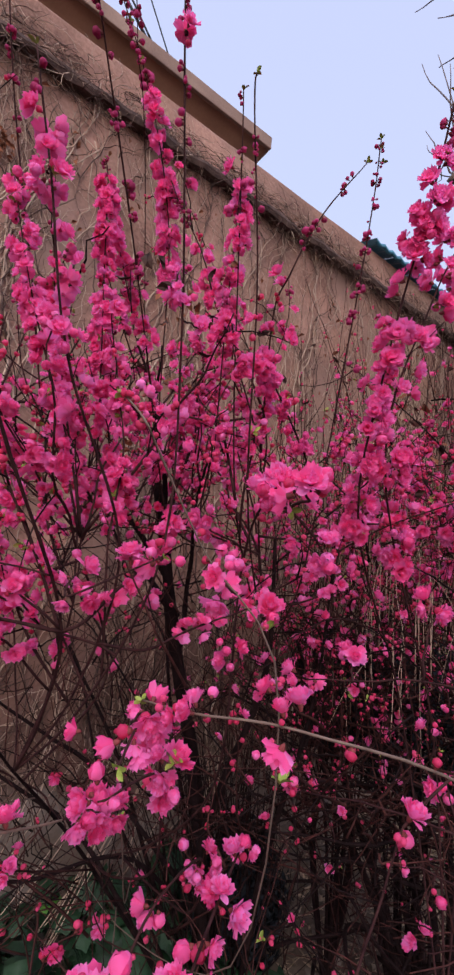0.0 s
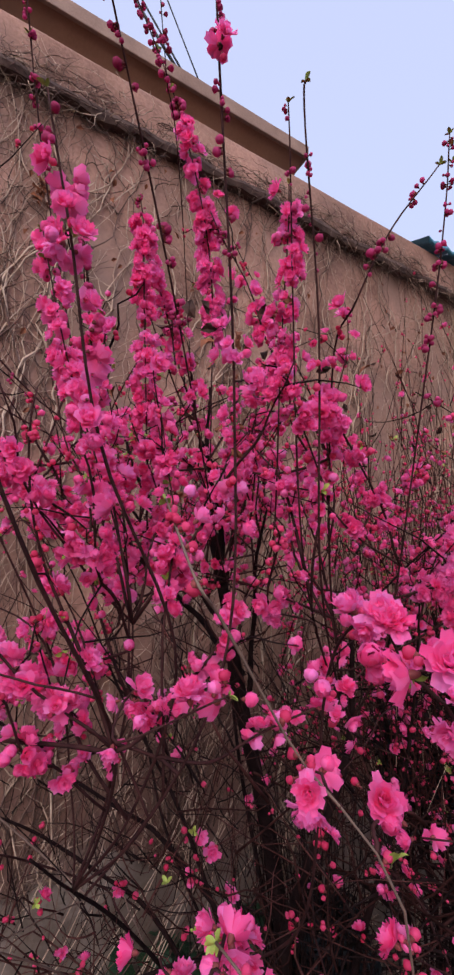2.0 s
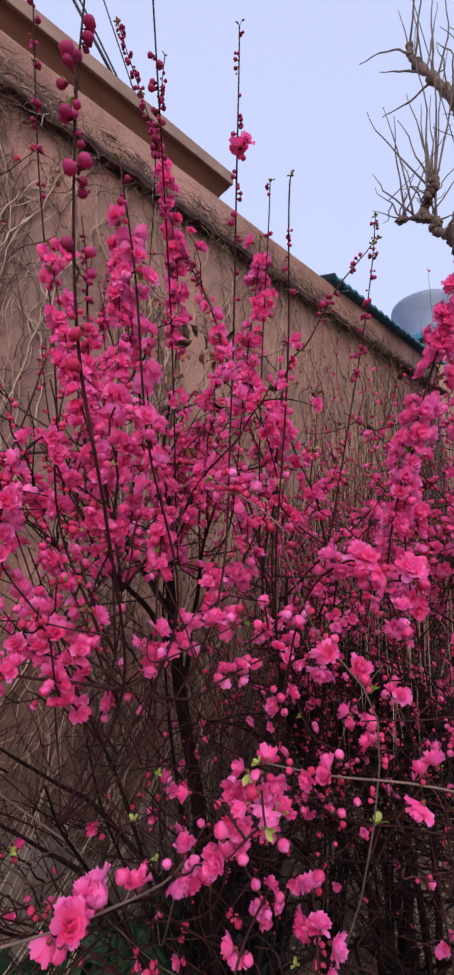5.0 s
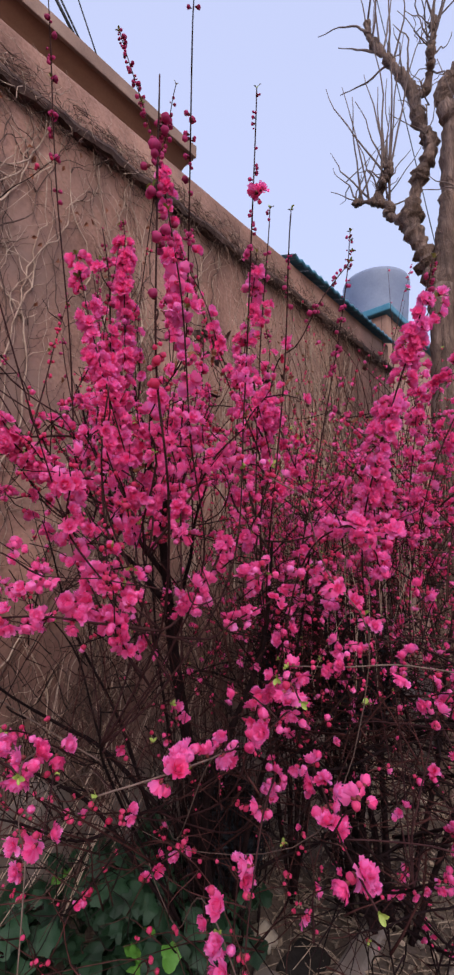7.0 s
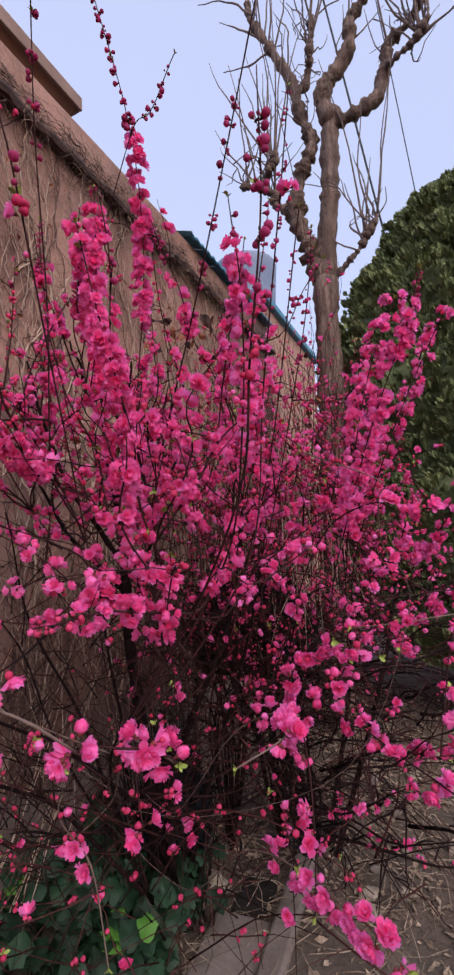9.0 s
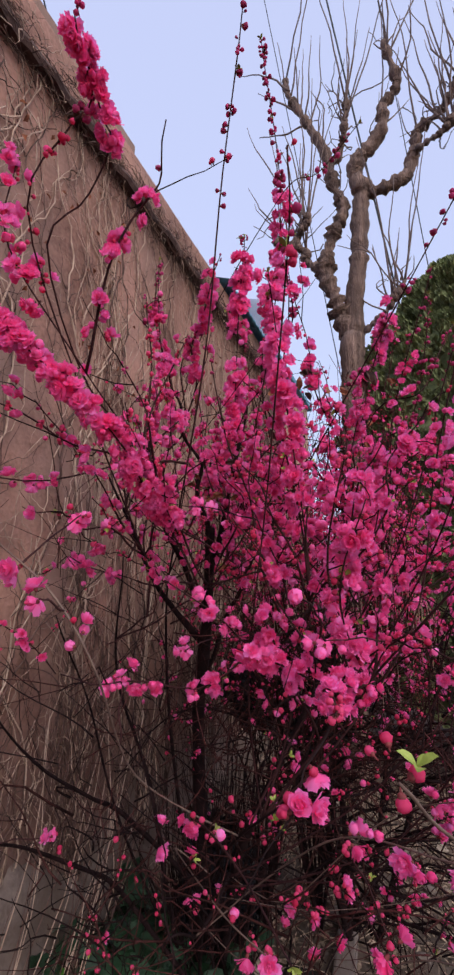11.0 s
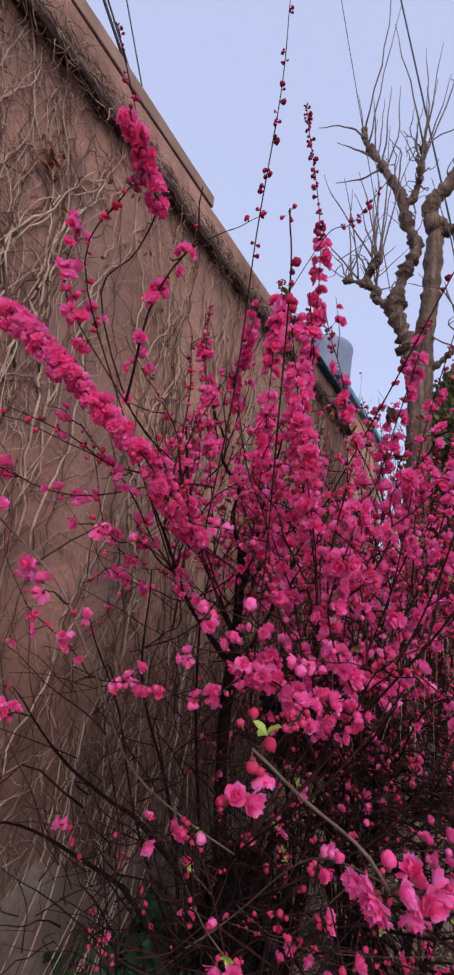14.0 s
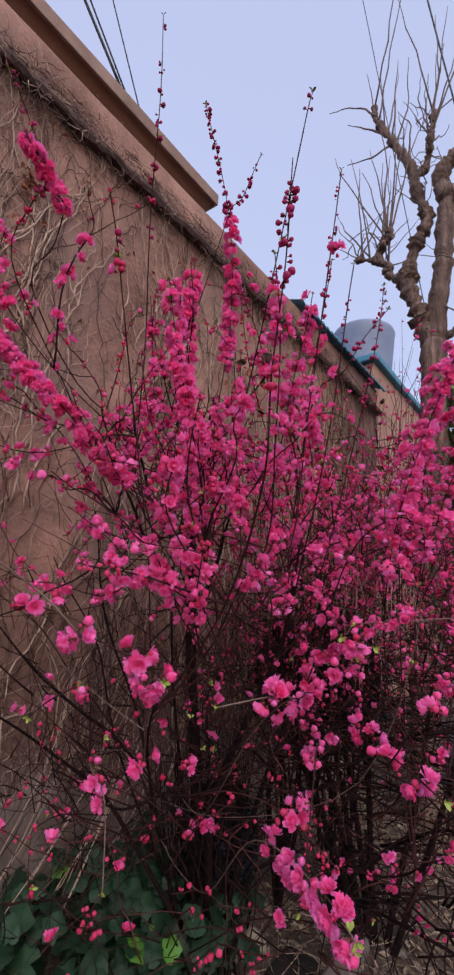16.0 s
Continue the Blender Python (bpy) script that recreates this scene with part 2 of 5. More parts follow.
def part(name, data, parent, label="", kind=""):
    """Links a mesh as one part under a thing, at the thing's own coordinates in the world."""
    ob = new(name, data)
    ob.parent = parent
    if parent is not None:
        ob.matrix_parent_inverse = parent.matrix_basis.inverted()
    return tagged(ob, label, kind=kind)


def empty(name, at, label, category, group="", kind=""):
    ob = new(name)
    ob.matrix_basis = Matrix.Translation(at)
    return tagged(ob, label, category, group, kind)


def bm_mesh(name, bm, mat_, smooth=False):
    me = bpy.data.meshes.new(name)
    bm.to_mesh(me)
    bm.free()
    me.materials.append(mat_)
    if smooth:
        me.polygons.foreach_set("use_smooth", [True] * len(me.polygons))
    return me


def block(lo, hi, bevel=0.01, cuts=0, rough=0.0, seed=1):
    """A bevelled block, its faces cut and roughened if asked."""
    bm = bmesh.new()
    bmesh.ops.create_cube(bm, size=1)
    lo, hi = Vector(lo), Vector(hi)
    for v in bm.verts:
        v.co = Vector([(a + b) / 2 + c * (b - a) for a, b, c in zip(lo, hi, v.co)])
    if bevel:
        bmesh.ops.bevel(bm, geom=bm.edges[:], offset=bevel, segments=2, affect="EDGES", profile=0.5)
    if cuts:
        long_edges = [e for e in bm.edges if e.calc_length() > 0.3]
        bmesh.ops.subdivide_edges(bm, edges=long_edges, cuts=cuts, use_grid_fill=True)
    if rough:
        for v in bm.verts:
            v.co += noise.noise_vector(v.co * 7 + Vector((seed, 0, 0))) * rough
    return bm


def spline(pts, n):
    """Catmull-Rom through the points, n samples in all."""
    p = np.array(pts, float)
    if len(p) == 2:
        return p[0] + (p[1] - p[0]) * np.linspace(0, 1, n)[:, None]
    q = np.vstack([2 * p[0] - p[1], p, 2 * p[-1] - p[-2]])
    out = []
    for s in np.linspace(0, len(p) - 1 - 1e-6, n):
        i, t = int(s), s - int(s)
        a, b, c, d = q[i:i + 4]
        out.append(0.5 * (2 * b + (c - a) * t + (2 * a - 5 * b + 4 * c - d) * t * t + (3 * b - a - 3 * c + d) * t ** 3))
    return np.array(out)


def tube(soup, path, r0, r1, sides=5, slot=0, knob=0.0, rng=None):
    """A tapering tube along a path, with uneven rings if knob is set."""
    n = len(path)
    tan = np.gradient(path, axis=0)
    tan /= np.linalg.norm(tan, axis=1)[:, None] + 1e-9
    ref = np.array([0.31, 0.9, 0.2]) if abs(tan[0][2]) > 0.8 else np.array([0.1, 0.2, 1.0])
    u = np.cross(tan, ref)
    u /= np.linalg.norm(u, axis=1)[:, None] + 1e-9
    w = np.cross(tan, u)
    rad = r0 + (r1 - r0) * np.linspace(0, 1, n)
    if knob and rng is not None:
        rad = rad * (1 + knob * rng.standard_normal(n))
    ang = np.arange(sides) * 2 * math.pi / sides
    rings = path[:, None, :] + rad[:, None, None] * (np.cos(ang)[None, :, None] * u[:, None, :] + np.sin(ang)[None, :, None] * w[:, None, :])
    if knob and rng is not None:
        rings += rng.standard_normal(rings.shape) * (rad * knob * 0.35)[:, None, None]
    v = rings.reshape(-1, 3)
    f = []
    for i in range(n - 1):
        for j in range(sides):
            k = (j + 1) % sides
            f.append((i * sides + j, i * sides + k, (i + 1) * sides + k, (i + 1) * sides + j))
    f.append(tuple(range(sides))[::-1])
    f.append(tuple((n - 1) * sides + j for j in range(sides)))
    soup.add(v, f, slot)


def wander(path, amp, rng, freq=3):
    """The path with a smooth sideways wander."""
    n = len(path)
    s = np.linspace(0, 1, n)[:, None]
    out = np.array(path)
    for k in range(1, freq + 1):
        out += amp / k * np.sin(s * math.pi * 2 * k * rng.uniform(0.6, 1.4) + rng.uniform(0, 6.28, 3)) * rng.standard_normal(3) * np.sin(s * math.pi) ** 0.5
    return out


def frame_from(z, rng):
    """A rotation whose z axis is the given way, with a random turn."""
    z = z / np.linalg.norm(z)
    x = np.cross(z, rng.standard_normal(3))
    x /= np.linalg.norm(x)
    return np.stack([x, np.cross(z, x), z], axis=1)


# ---- blossoms, buds and leaves (templates) ----
def petal(length, width, open_, cup, az, base, rng):
    """One broad ruffled petal, three rows of points: open_ is its angle from the flower's axis."""
    rows = []
    notch = rng.uniform(0.0, 0.12)
    for t, wd in ((0.15, 0.36), (0.66, 1.0), (1.0, 0.66)):
        a = open_ * (0.5 + 0.5 * t) + cup * (t - 0.5)
        r, z = base + length * t * math.sin(a), length * t * math.cos(a)
        for s in (-1, 0, 1):
            lift = 0.16 * length * abs(s) * t + rng.uniform(-0.1, 0.1) * length * t * t
            back = notch * length if s == 0 and t == 1 else 0.0
            rows.append((r - lift * math.cos(a) * 0.6 - back * math.sin(a), s * wd * width / 2, z + lift * math.sin(a) - back * math.cos(a)))
    c, s_ = math.cos(az), math.sin(az)
    v = [(x * c - y * s_, x * s_ + y * c, z) for x, y, z in rows]
    f = [(i * 3 + j, i * 3 + j + 1, i * 3 + j + 4, i * 3 + j + 3) for i in range(2) for j in range(2)]
    return v, f


def calyx(soup, r, h, slot):
    v, f = [], []
    for z, k in ((-h, 0.35), (-h * 0.4, 0.9), (h * 0.25, 1.0)):
        v += [(r * k * math.cos(a), r * k * math.sin(a), z) for a in np.arange(5) * 2 * math.pi / 5]
    for i in range(2):
        for j in range(5):
            k = (j + 1) % 5
            f.append((i * 5 + j, i * 5 + k, i * 5 + 5 + k, i * 5 + 5 + j))
    f.append((4, 3, 2, 1, 0))
    soup.add(v, f, slot)


def blossom_soup(seed, openness, light=False):
    """A full double flower about 32 mm across, its petals in five whorls."""
    rng = np.random.default_rng(seed)
    s = Soup()
    for count, length, width, ang, base in ((11, 0.0165, 0.0098, 1.42, 0.0015), (11, 0.0165, 0.0094, 1.14, 0.001), (10, 0.0160, 0.0090, 0.86, 0.001), (8, 0.0152, 0.0084, 0.60, 0.0006), (5, 0.0142, 0.0078, 0.36, 0.0)):
        if light:
            count, width = max(3, round(count * 0.6)), width * 1.3
        off = rng.uniform(0, 6.28)
        for i in range(count):
            v, f = petal(length * rng.uniform(0.72, 1.15), width * rng.uniform(0.75, 1.2), ang * openness * rng.uniform(0.72, 1.26), -0.45, off + i * 6.283 / count + rng.uniform(-0.3, 0.3), base, rng)
            s.add(v, f, 0)
    if not light:
        calyx(s, 0.0031, 0.005, 1)
    return s


def globe_soup(seed, size):
    """A half-open flower: a ball of petals curling inward over one another."""
    rng = np.random.default_rng(seed + 40)
    s = Soup()
    for count, rad, width, rise in ((6, 1.0, 1.35, 0.72), (6, 0.9, 1.2, 0.88), (5, 0.74, 1.0, 1.0), (3, 0.5, 0.7, 1.08)):
        off = rng.uniform(0, 6.28)
        for i in range(count):
            az, k = off + i * 6.283 / count + rng.uniform(-0.3, 0.3), rng.uniform(0.82, 1.2)
            c, s_ = math.cos(az), math.sin(az)
            v = []
            for u, wd in ((0.1, 0.4), (0.45, 1.0), (0.8, 0.95), (1.0, 0.5)):
                a = math.pi * 0.86 * u * rise
                r, z = rad * k * math.sin(a), 1 - math.cos(a) * (0.95 + 0.1 * rise)
                for q in (-1, 0, 1):
                    x, y = r * (1 - 0.22 * abs(q)) + rng.uniform(-0.1, 0.1), q * wd * width * 0.48
                    v.append(((x * c - y * s_) * size, (x * s_ + y * c) * size, z * size))
            s.add(v, [(m * 3 + n, m * 3 + n + 1, m * 3 + n + 4, m * 3 + n + 3) for m in range(3) for n in range(2)], 0)
    calyx(s, size * 0.42, size * 0.5, 1)
    return s


def bud_soup(seed, length, fat, light=False):
    """A closed bud: a globe of overlapping petals on a red calyx with its stalk."""
    rng = np.random.default_rng(seed)
    s = Soup()
    v, f = [], []
    prof = ((0.05, 0.55), (0.42, 1.0), (0.84, 0.7)) if light else ((0.03, 0.45), (0.2, 0.84), (0.45, 1.0), (0.72, 0.9), (0.92, 0.5))
    n = 6 if light else 8
    for j, (z, k) in enumerate(prof):
        for a in range(n):
            w = a * 6.283 / n + j * 0.25
            kk = k * fat * (1 + 0.14 * math.cos(3 * w + 2.2 * z + seed) * min(1, 2 * z)) * rng.uniform(0.94, 1.06)
            v.append((kk * math.cos(w), kk * math.sin(w), z * length))
    v.append((0, 0, length * 0.97))
    for i in range(len(prof) - 1):
        for j in range(n):
            k = (j + 1) % n
            f.append((i * n + j, i * n + k, (i + 1) * n + k, (i + 1) * n + j))
    for j in range(n):
        f.append(((len(prof) - 1) * n + j, (len(prof) - 1) * n + (j + 1) % n, len(prof) * n))
    s.add(v, f, 0)
    if light:
        r, h = fat * 0.6, length * 0.3
        ring = [(r * math.cos(a), r * math.sin(a), h * 0.5) for a in np.arange(4) * math.pi / 2]
        s.add([(0, 0, -h - 0.004)] + ring, [(0, 2, 1), (0, 3, 2), (0, 4, 3), (0, 1, 4)], 1)
    else:
        calyx(s, fat * 0.62, length * 0.28, 1)
        tube(s, np.array([(0, 0, -0.008), (0, 0, -0.004), (0, 0, -length * 0.2)]), 0.0009, 0.0014, 4, 1)
    return s


def leaf_soup(seed, length=0.022):
    """A tuft of three or four small folded young leaves."""
    rng = np.random.default_rng(seed)
    s = Soup()
    for i in range(rng.integers(3, 5)):
        az, up = i * 1.7 + rng.uniform(-0.4, 0.4), rng.uniform(0.35, 1.0)
        ln = length * rng.uniform(0.7, 1.2)
        rows = []
        for t, w in ((0.0, 0.04), (0.2, 0.17), (0.4, 0.25), (0.6, 0.25), (0.8, 0.17), (1.0, 0.01)):
            r, z = ln * t * math.sin(up + 0.3 * t), ln * t * math.cos(up + 0.3 * t)
            rows += [(r, -w * ln, z + w * ln * 0.45 + 0.02 * ln * math.sin(t * 17)), (r, 0, z), (r, w * ln, z + w * ln * 0.45 - 0.02 * ln * math.sin(t * 15))]
        c, s_ = math.cos(az), math.sin(az)
        f = []
        for j in range(5):
            for k in range(2):
                a = j * 3 + k
                f.append((a, a + 1, a + 4, a + 3))
        s.add([(x * c - y * s_, x * s_ + y * c, z) for x, y, z in rows], f, 0)
    return s


OPEN = [blossom_soup(k, o) for k, o in enumerate((1.0, 0.9, 1.06, 0.8, 0.72, 0.95))] + [globe_soup(k, r) for k, r in enumerate((0.0082, 0.0070))]
BUDS = [bud_soup(k, ln, ft) for k, (ln, ft) in enumerate(((0.0115, 0.0058), (0.0135, 0.0074), (0.0095, 0.0050), (0.0155, 0.0088)))]
LIGHT_OPEN = [blossom_soup(k, o, True) for k, o in enumerate((1.0, 0.9, 1.06, 0.8, 0.72, 0.95))] + OPEN[6:]
LIGHT_BUDS = [bud_soup(k, ln, ft, True) for k, (ln, ft) in enumerate(((0.0115, 0.0058), (0.0135, 0.0074), (0.0095, 0.0050), (0.0155, 0.0088)))]
TUFTS = [leaf_soup(k) for k in range(3)]
OPEN_ME = [s.mesh("blossom", (M_PETAL, M_CALYX), True) for s in OPEN]
BUD_ME = [s.mesh("bud", (M_BUD, M_CALYX), True) for s in BUDS]
BACKLIT_ME = [s.mesh("bud", (M_BACKLIT, M_CALYX), True) for s in BUDS]
TUFT_ME = [s.mesh("leaf_tuft", (M_LEAF,), True) for s in TUFTS]


class Shrub:
    """A flowering shrub: an Empty that parents trunk, branches, blossoms, buds and leaf tufts."""

    def __init__(self, at, label, seed, singles):
        self.top = empty("flowering_shrub", at, label, "shrub", "flowering shrubs by the wall")
        self.rng = np.random.default_rng(seed)
        self.singles = {"blossom": singles, "bud": singles // 2, "tight_bud": singles // 2, "leaf_tuft": 120}
        self.rest = {"blossom": Soup(), "bud": Soup(), "tight_bud": Soup(), "leaf_tuft": Soup()}
        self.twigs = Soup()
        self.near = False
        self.keep = lambda p: True
        self.wood = []
        self.paths = []

    def place(self, kind, at, way, size):
        templates = {"blossom": OPEN, "bud": BUDS, "tight_bud": BUDS, "leaf_tuft": TUFTS}[kind]
        meshes = {"blossom": OPEN_ME, "bud": BUD_ME, "tight_bud": BACKLIT_ME, "leaf_tuft": TUFT_ME}[kind]
        k = int(self.rng.integers(len(templates)))
        R = frame_from(np.asarray(way, float), self.rng)
        if self.singles[kind] > 0 and (self.near or kind in ("tight_bud", "leaf_tuft")):
            self.singles[kind] -= 1
            ob = part("bud" if kind == "tight_bud" else kind, meshes[k], self.top)
            m = Matrix(R.tolist()).to_4x4()
            ob.matrix_basis = Matrix.Translation(at) @ m @ Matrix.Diagonal((size, size, size, 1))
        else:
            t = (templates if self.near else {"blossom": LIGHT_OPEN, "bud": LIGHT_BUDS, "tight_bud": LIGHT_BUDS, "leaf_tuft": TUFTS}[kind])[k]
            base = self.rest[kind]
            v = np.concatenate(t.v) @ (R * size).T + np.asarray(at)
            base.v.append(v)
            base.f.extend([tuple(i + base.n for i in q) for q in t.f])
            base.m.extend(t.m)
            base.n += len(v)

    def branch(self, pts, r0=0.006, r1=0.0016, bark=None, own=True, bend=0.012, sides=6, samples=None, slot=0):
        n = samples or max(8, 5 * len(pts))
        path = wander(spline(pts, n), bend if own else bend * 0.4, self.rng, 2)
        if bark is M_BARK and r0 >= 0.006:
            self.wood.append(path[: int(len(path) * 0.85)])
        if own:
            self.paths.append(path)
        if own:
            s = Soup()
            tube(s, path, r0, r1, sides, 0, 0.06, self.rng)
            part("branch", s.mesh("branch", (bark or M_SHOOT,)), self.top)
        else:
            tube(self.twigs, path, r0, r1, 4, slot)
        return path

    def dress(self, path, start, full, per_m, bud_from=0.8, size=1.0, spread=0.012, leafy=0.3, gap=0.0):
        """Flowers along a path: from start (0..1), open ones up to bud_from, buds beyond; full = share open."""
        d = np.r_[0, np.cumsum(np.linalg.norm(np.diff(path, axis=0), axis=1))]
        total = d[-1]
        s = start * total
        rng = self.rng
        while s < total:
            s += rng.exponential(2.0 / per_m)
            if s >= total:
                break
            u = s / total
            if gap and rng.random() < gap * (0.5 + 0.5 * math.sin(u * 19 + total * 50)):
                continue
            p = np.array([np.interp(s, d, path[:, i]) for i in range(3)])
            q = np.array([np.interp(min(s + 0.01, total), d, path[:, i]) for i in range(3)])
            tan = (q - p) / (np.linalg.norm(q - p) + 1e-9)
            side = np.cross(tan, rng.standard_normal(3))
            side /= np.linalg.norm(side) + 1e-9
            way = side + 0.35 * tan + np.array([0, 0, 0.15])
            if not self.keep(p + side * 0.02):
                continue
            for _ in range(rng.integers(1, 4)):
                turn = np.cross(tan, rng.standard_normal(3))
                turn /= np.linalg.norm(turn) + 1e-9
                out = side + 0.75 * turn
                out /= np.linalg.norm(out) + 1e-9
                slip = tan * rng.uniform(-0.006, 0.006)
                if u < bud_from and rng.random() < full:
                    self.place("blossom", p + slip + out * rng.uniform(0.4, 1.3) * spread, out + 0.35 * tan + np.array([0, 0, 0.15]), size * rng.uniform(0.72, 1.12))
                else:
                    stalk = 0.0048 * size
                    # tip buds above 1.9 m take the darker, backlit colour
                    self.place("tight_bud" if u > max(bud_from, 0.3) and p[2] > 1.9 else "bud", p + slip + out * stalk, out + 0.12 * tan, size * rng.uniform(0.5, 0.92) * (1.0 if u < bud_from else 1.12 - 0.45 * (u - bud_from) / max(1e-3, 1 - bud_from)))
            if rng.random() < leafy * 0.16:
                self.place("leaf_tuft", p + side * 0.006, way + tan, rng.uniform(0.4, 0.75))

    def finish(self):
        for kind, mats in (("blossom", (M_PETAL_J, M_CALYX)), ("bud", (M_BUD_J, M_CALYX)), ("tight_bud", (M_BACKLIT_J, M_CALYX)), ("leaf_tuft", (M_LEAF,))):
            s = self.rest[kind]
            if s.n:
                part({"blossom": "blossom_mass", "bud": "bud_mass", "tight_bud": "tight_bud_mass", "leaf_tuft": "leaf_mass"}[kind], s.mesh(kind, mats), self.top, kind="stuff")
        if self.twigs.n:
            part("twig_mass", self.twigs.mesh("twig_mass", (M_BARK, M_FINETWIG, M_VINE)), self.top, kind="stuff")


# ---- ground ----
WALL_X, WALL_TOP, LEDGE_Z = -1.75, 3.935, 3.615
SOIL = -0.13


def ground_z(x, y):
    """Height of the soil: nearly level, banked up against the wall."""
    bank = 0.30 * max(0.0, min(1.0, (-1.25 - x) / 0.55)) ** 1.6 * (1.0 if x < -1.25 else 0.0)
    n = noise.noise((x * 2.3, y * 2.3, 0.0)) * 0.035 + noise.noise((x * 9, y * 9, 3.0)) * 0.014
    return bank + n + SOIL


def ground():
    xs = np.concatenate([[-400, -60, -12, -4], np.arange(-2.0, 1.6, 0.07), [2.2, 3.5, 6, 12, 30, 90, 400]])
    ys = np.concatenate([[-400, -60, -12, -4], np.arange(-1.6, 4.6, 0.07), [5.2, 6.5, 9, 14, 30, 90, 400]])
    v = [(x, y, ground_z(x, y) if -2.1 < x < 1.7 and -1.7 < y < 4.7 else SOIL) for x in xs for y in ys]
    n = len(ys)
    f = [(i * n + j, (i + 1) * n + j, (i + 1) * n + j + 1, i * n + j + 1) for i in range(len(xs) - 1) for j in range(n - 1)]
    s = Soup()
    s.add(v, f)
    tagged(new("ground", s.mesh("ground", (M_SOIL,))), "dry brown garden soil under the shrubs", "ground", kind="structure")


ground()

# ---- the building: plastered wall, ledge, eave, roof ----
wall = tagged(new("wall_west", bm_mesh("wall", block((WALL_X - 0.3, -5.0, -0.3), (WALL_X, 4.5, WALL_TOP), 0.012, 24, 0.006), M_PLASTER)),
              "weathered brown plaster wall covered with dead creeper", "wall", kind="structure")

def ledge():
    """A string course under the coping band, crumbling along its lower edge."""
    s = Soup()
    rng = np.random.default_rng(5)
    ys = np.arange(-5.0, 4.5, 0.045)
    rows = []
    for y in ys:
        lo = LEDGE_Z - 0.022 + 0.018 * noise.noise((y * 6, 1, 0)) + rng.uniform(-0.008, 0.008)
        hi = LEDGE_Z + 0.024 + 0.008 * noise.noise((y * 4, 7, 0))
        out = WALL_X + 0.07 + 0.018 * noise.noise((y * 5, 3, 2)) + rng.uniform(-0.005, 0.005)
        rows.append([(WALL_X - 0.01, y, lo + 0.01), (out - 0.012, y, lo), (out, y, (lo + hi) / 2), (out - 0.006, y, hi), (WALL_X - 0.01, y, hi + 0.01)])
    v = [p for r in rows for p in r]
    f = [(i * 5 + j, i * 5 + j + 1, i * 5 + j + 6, i * 5 + j + 5) for i in range(len(ys) - 1) for j in range(4)]
    s.add(v, f)
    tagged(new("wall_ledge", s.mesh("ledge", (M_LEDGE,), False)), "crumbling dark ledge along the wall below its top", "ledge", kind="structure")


ledge()
# the house behind the wall, whose eave looks over it
EAVE_X, EAVE_Z, EAVE_Y = -2.25, 4.89, 1.87
house = empty("house", (-4.0, -1.0, 0), "tan plastered house with a flat overhanging concrete roof", "house")
part("wall", bm_mesh("house_wall", block((-6.0, -5.0, -0.2), (-3.0, EAVE_Y - 0.4, EAVE_Z - 0.09), 0.01, 10, 0.004), M_EAVE), house)
part("roof_slab", bm_mesh("roof_slab", block((-6.0, -5.0, EAVE_Z - 0.085), (EAVE_X - 0.03, EAVE_Y - 0.03, EAVE_Z - 0.02), 0.006, 14, 0.004), M_EAVE), house)
def cornice():
    """A sloping painted cornice between the slab's edge and the house wall."""
    s = Soup()
    ys = np.linspace(-5.0, EAVE_Y - 0.03, 60)
    prof = ((EAVE_X - 0.03, EAVE_Z - 0.088), (EAVE_X - 0.13, EAVE_Z - 0.155), (EAVE_X - 0.30, EAVE_Z - 0.30), (EAVE_X - 0.56, EAVE_Z - 0.42))
    v = [(x + 0.004 * noise.noise((y * 3, z * 9, 1)), y, z + 0.004 * noise.noise((y * 3, z * 9, 8))) for y in ys for x, z in prof]
    s.add(v, [(i * 4 + j, i * 4 + j + 1, i * 4 + j + 5, i * 4 + j + 4) for i in range(59) for j in range(3)] + [(3, 2, 1, 0), tuple(59 * 4 + j for j in range(4))])
    part("cornice", s.mesh("cornice", (M_EAVE,), False), house)


cornice()
part("fascia", bm_mesh("fascia", block((EAVE_X - 0.028, -5.0, EAVE_Z - 0.11), (EAVE_X, EAVE_Y, EAVE_Z), 0.006, 20, 0.004), M_FASCIA), house)
part("end_fascia", bm_mesh("end_fascia", block((-6.0, EAVE_Y - 0.028, EAVE_Z - 0.11), (EAVE_X - 0.03, EAVE_Y, EAVE_Z), 0.006, 10, 0.004), M_FASCIA), house)


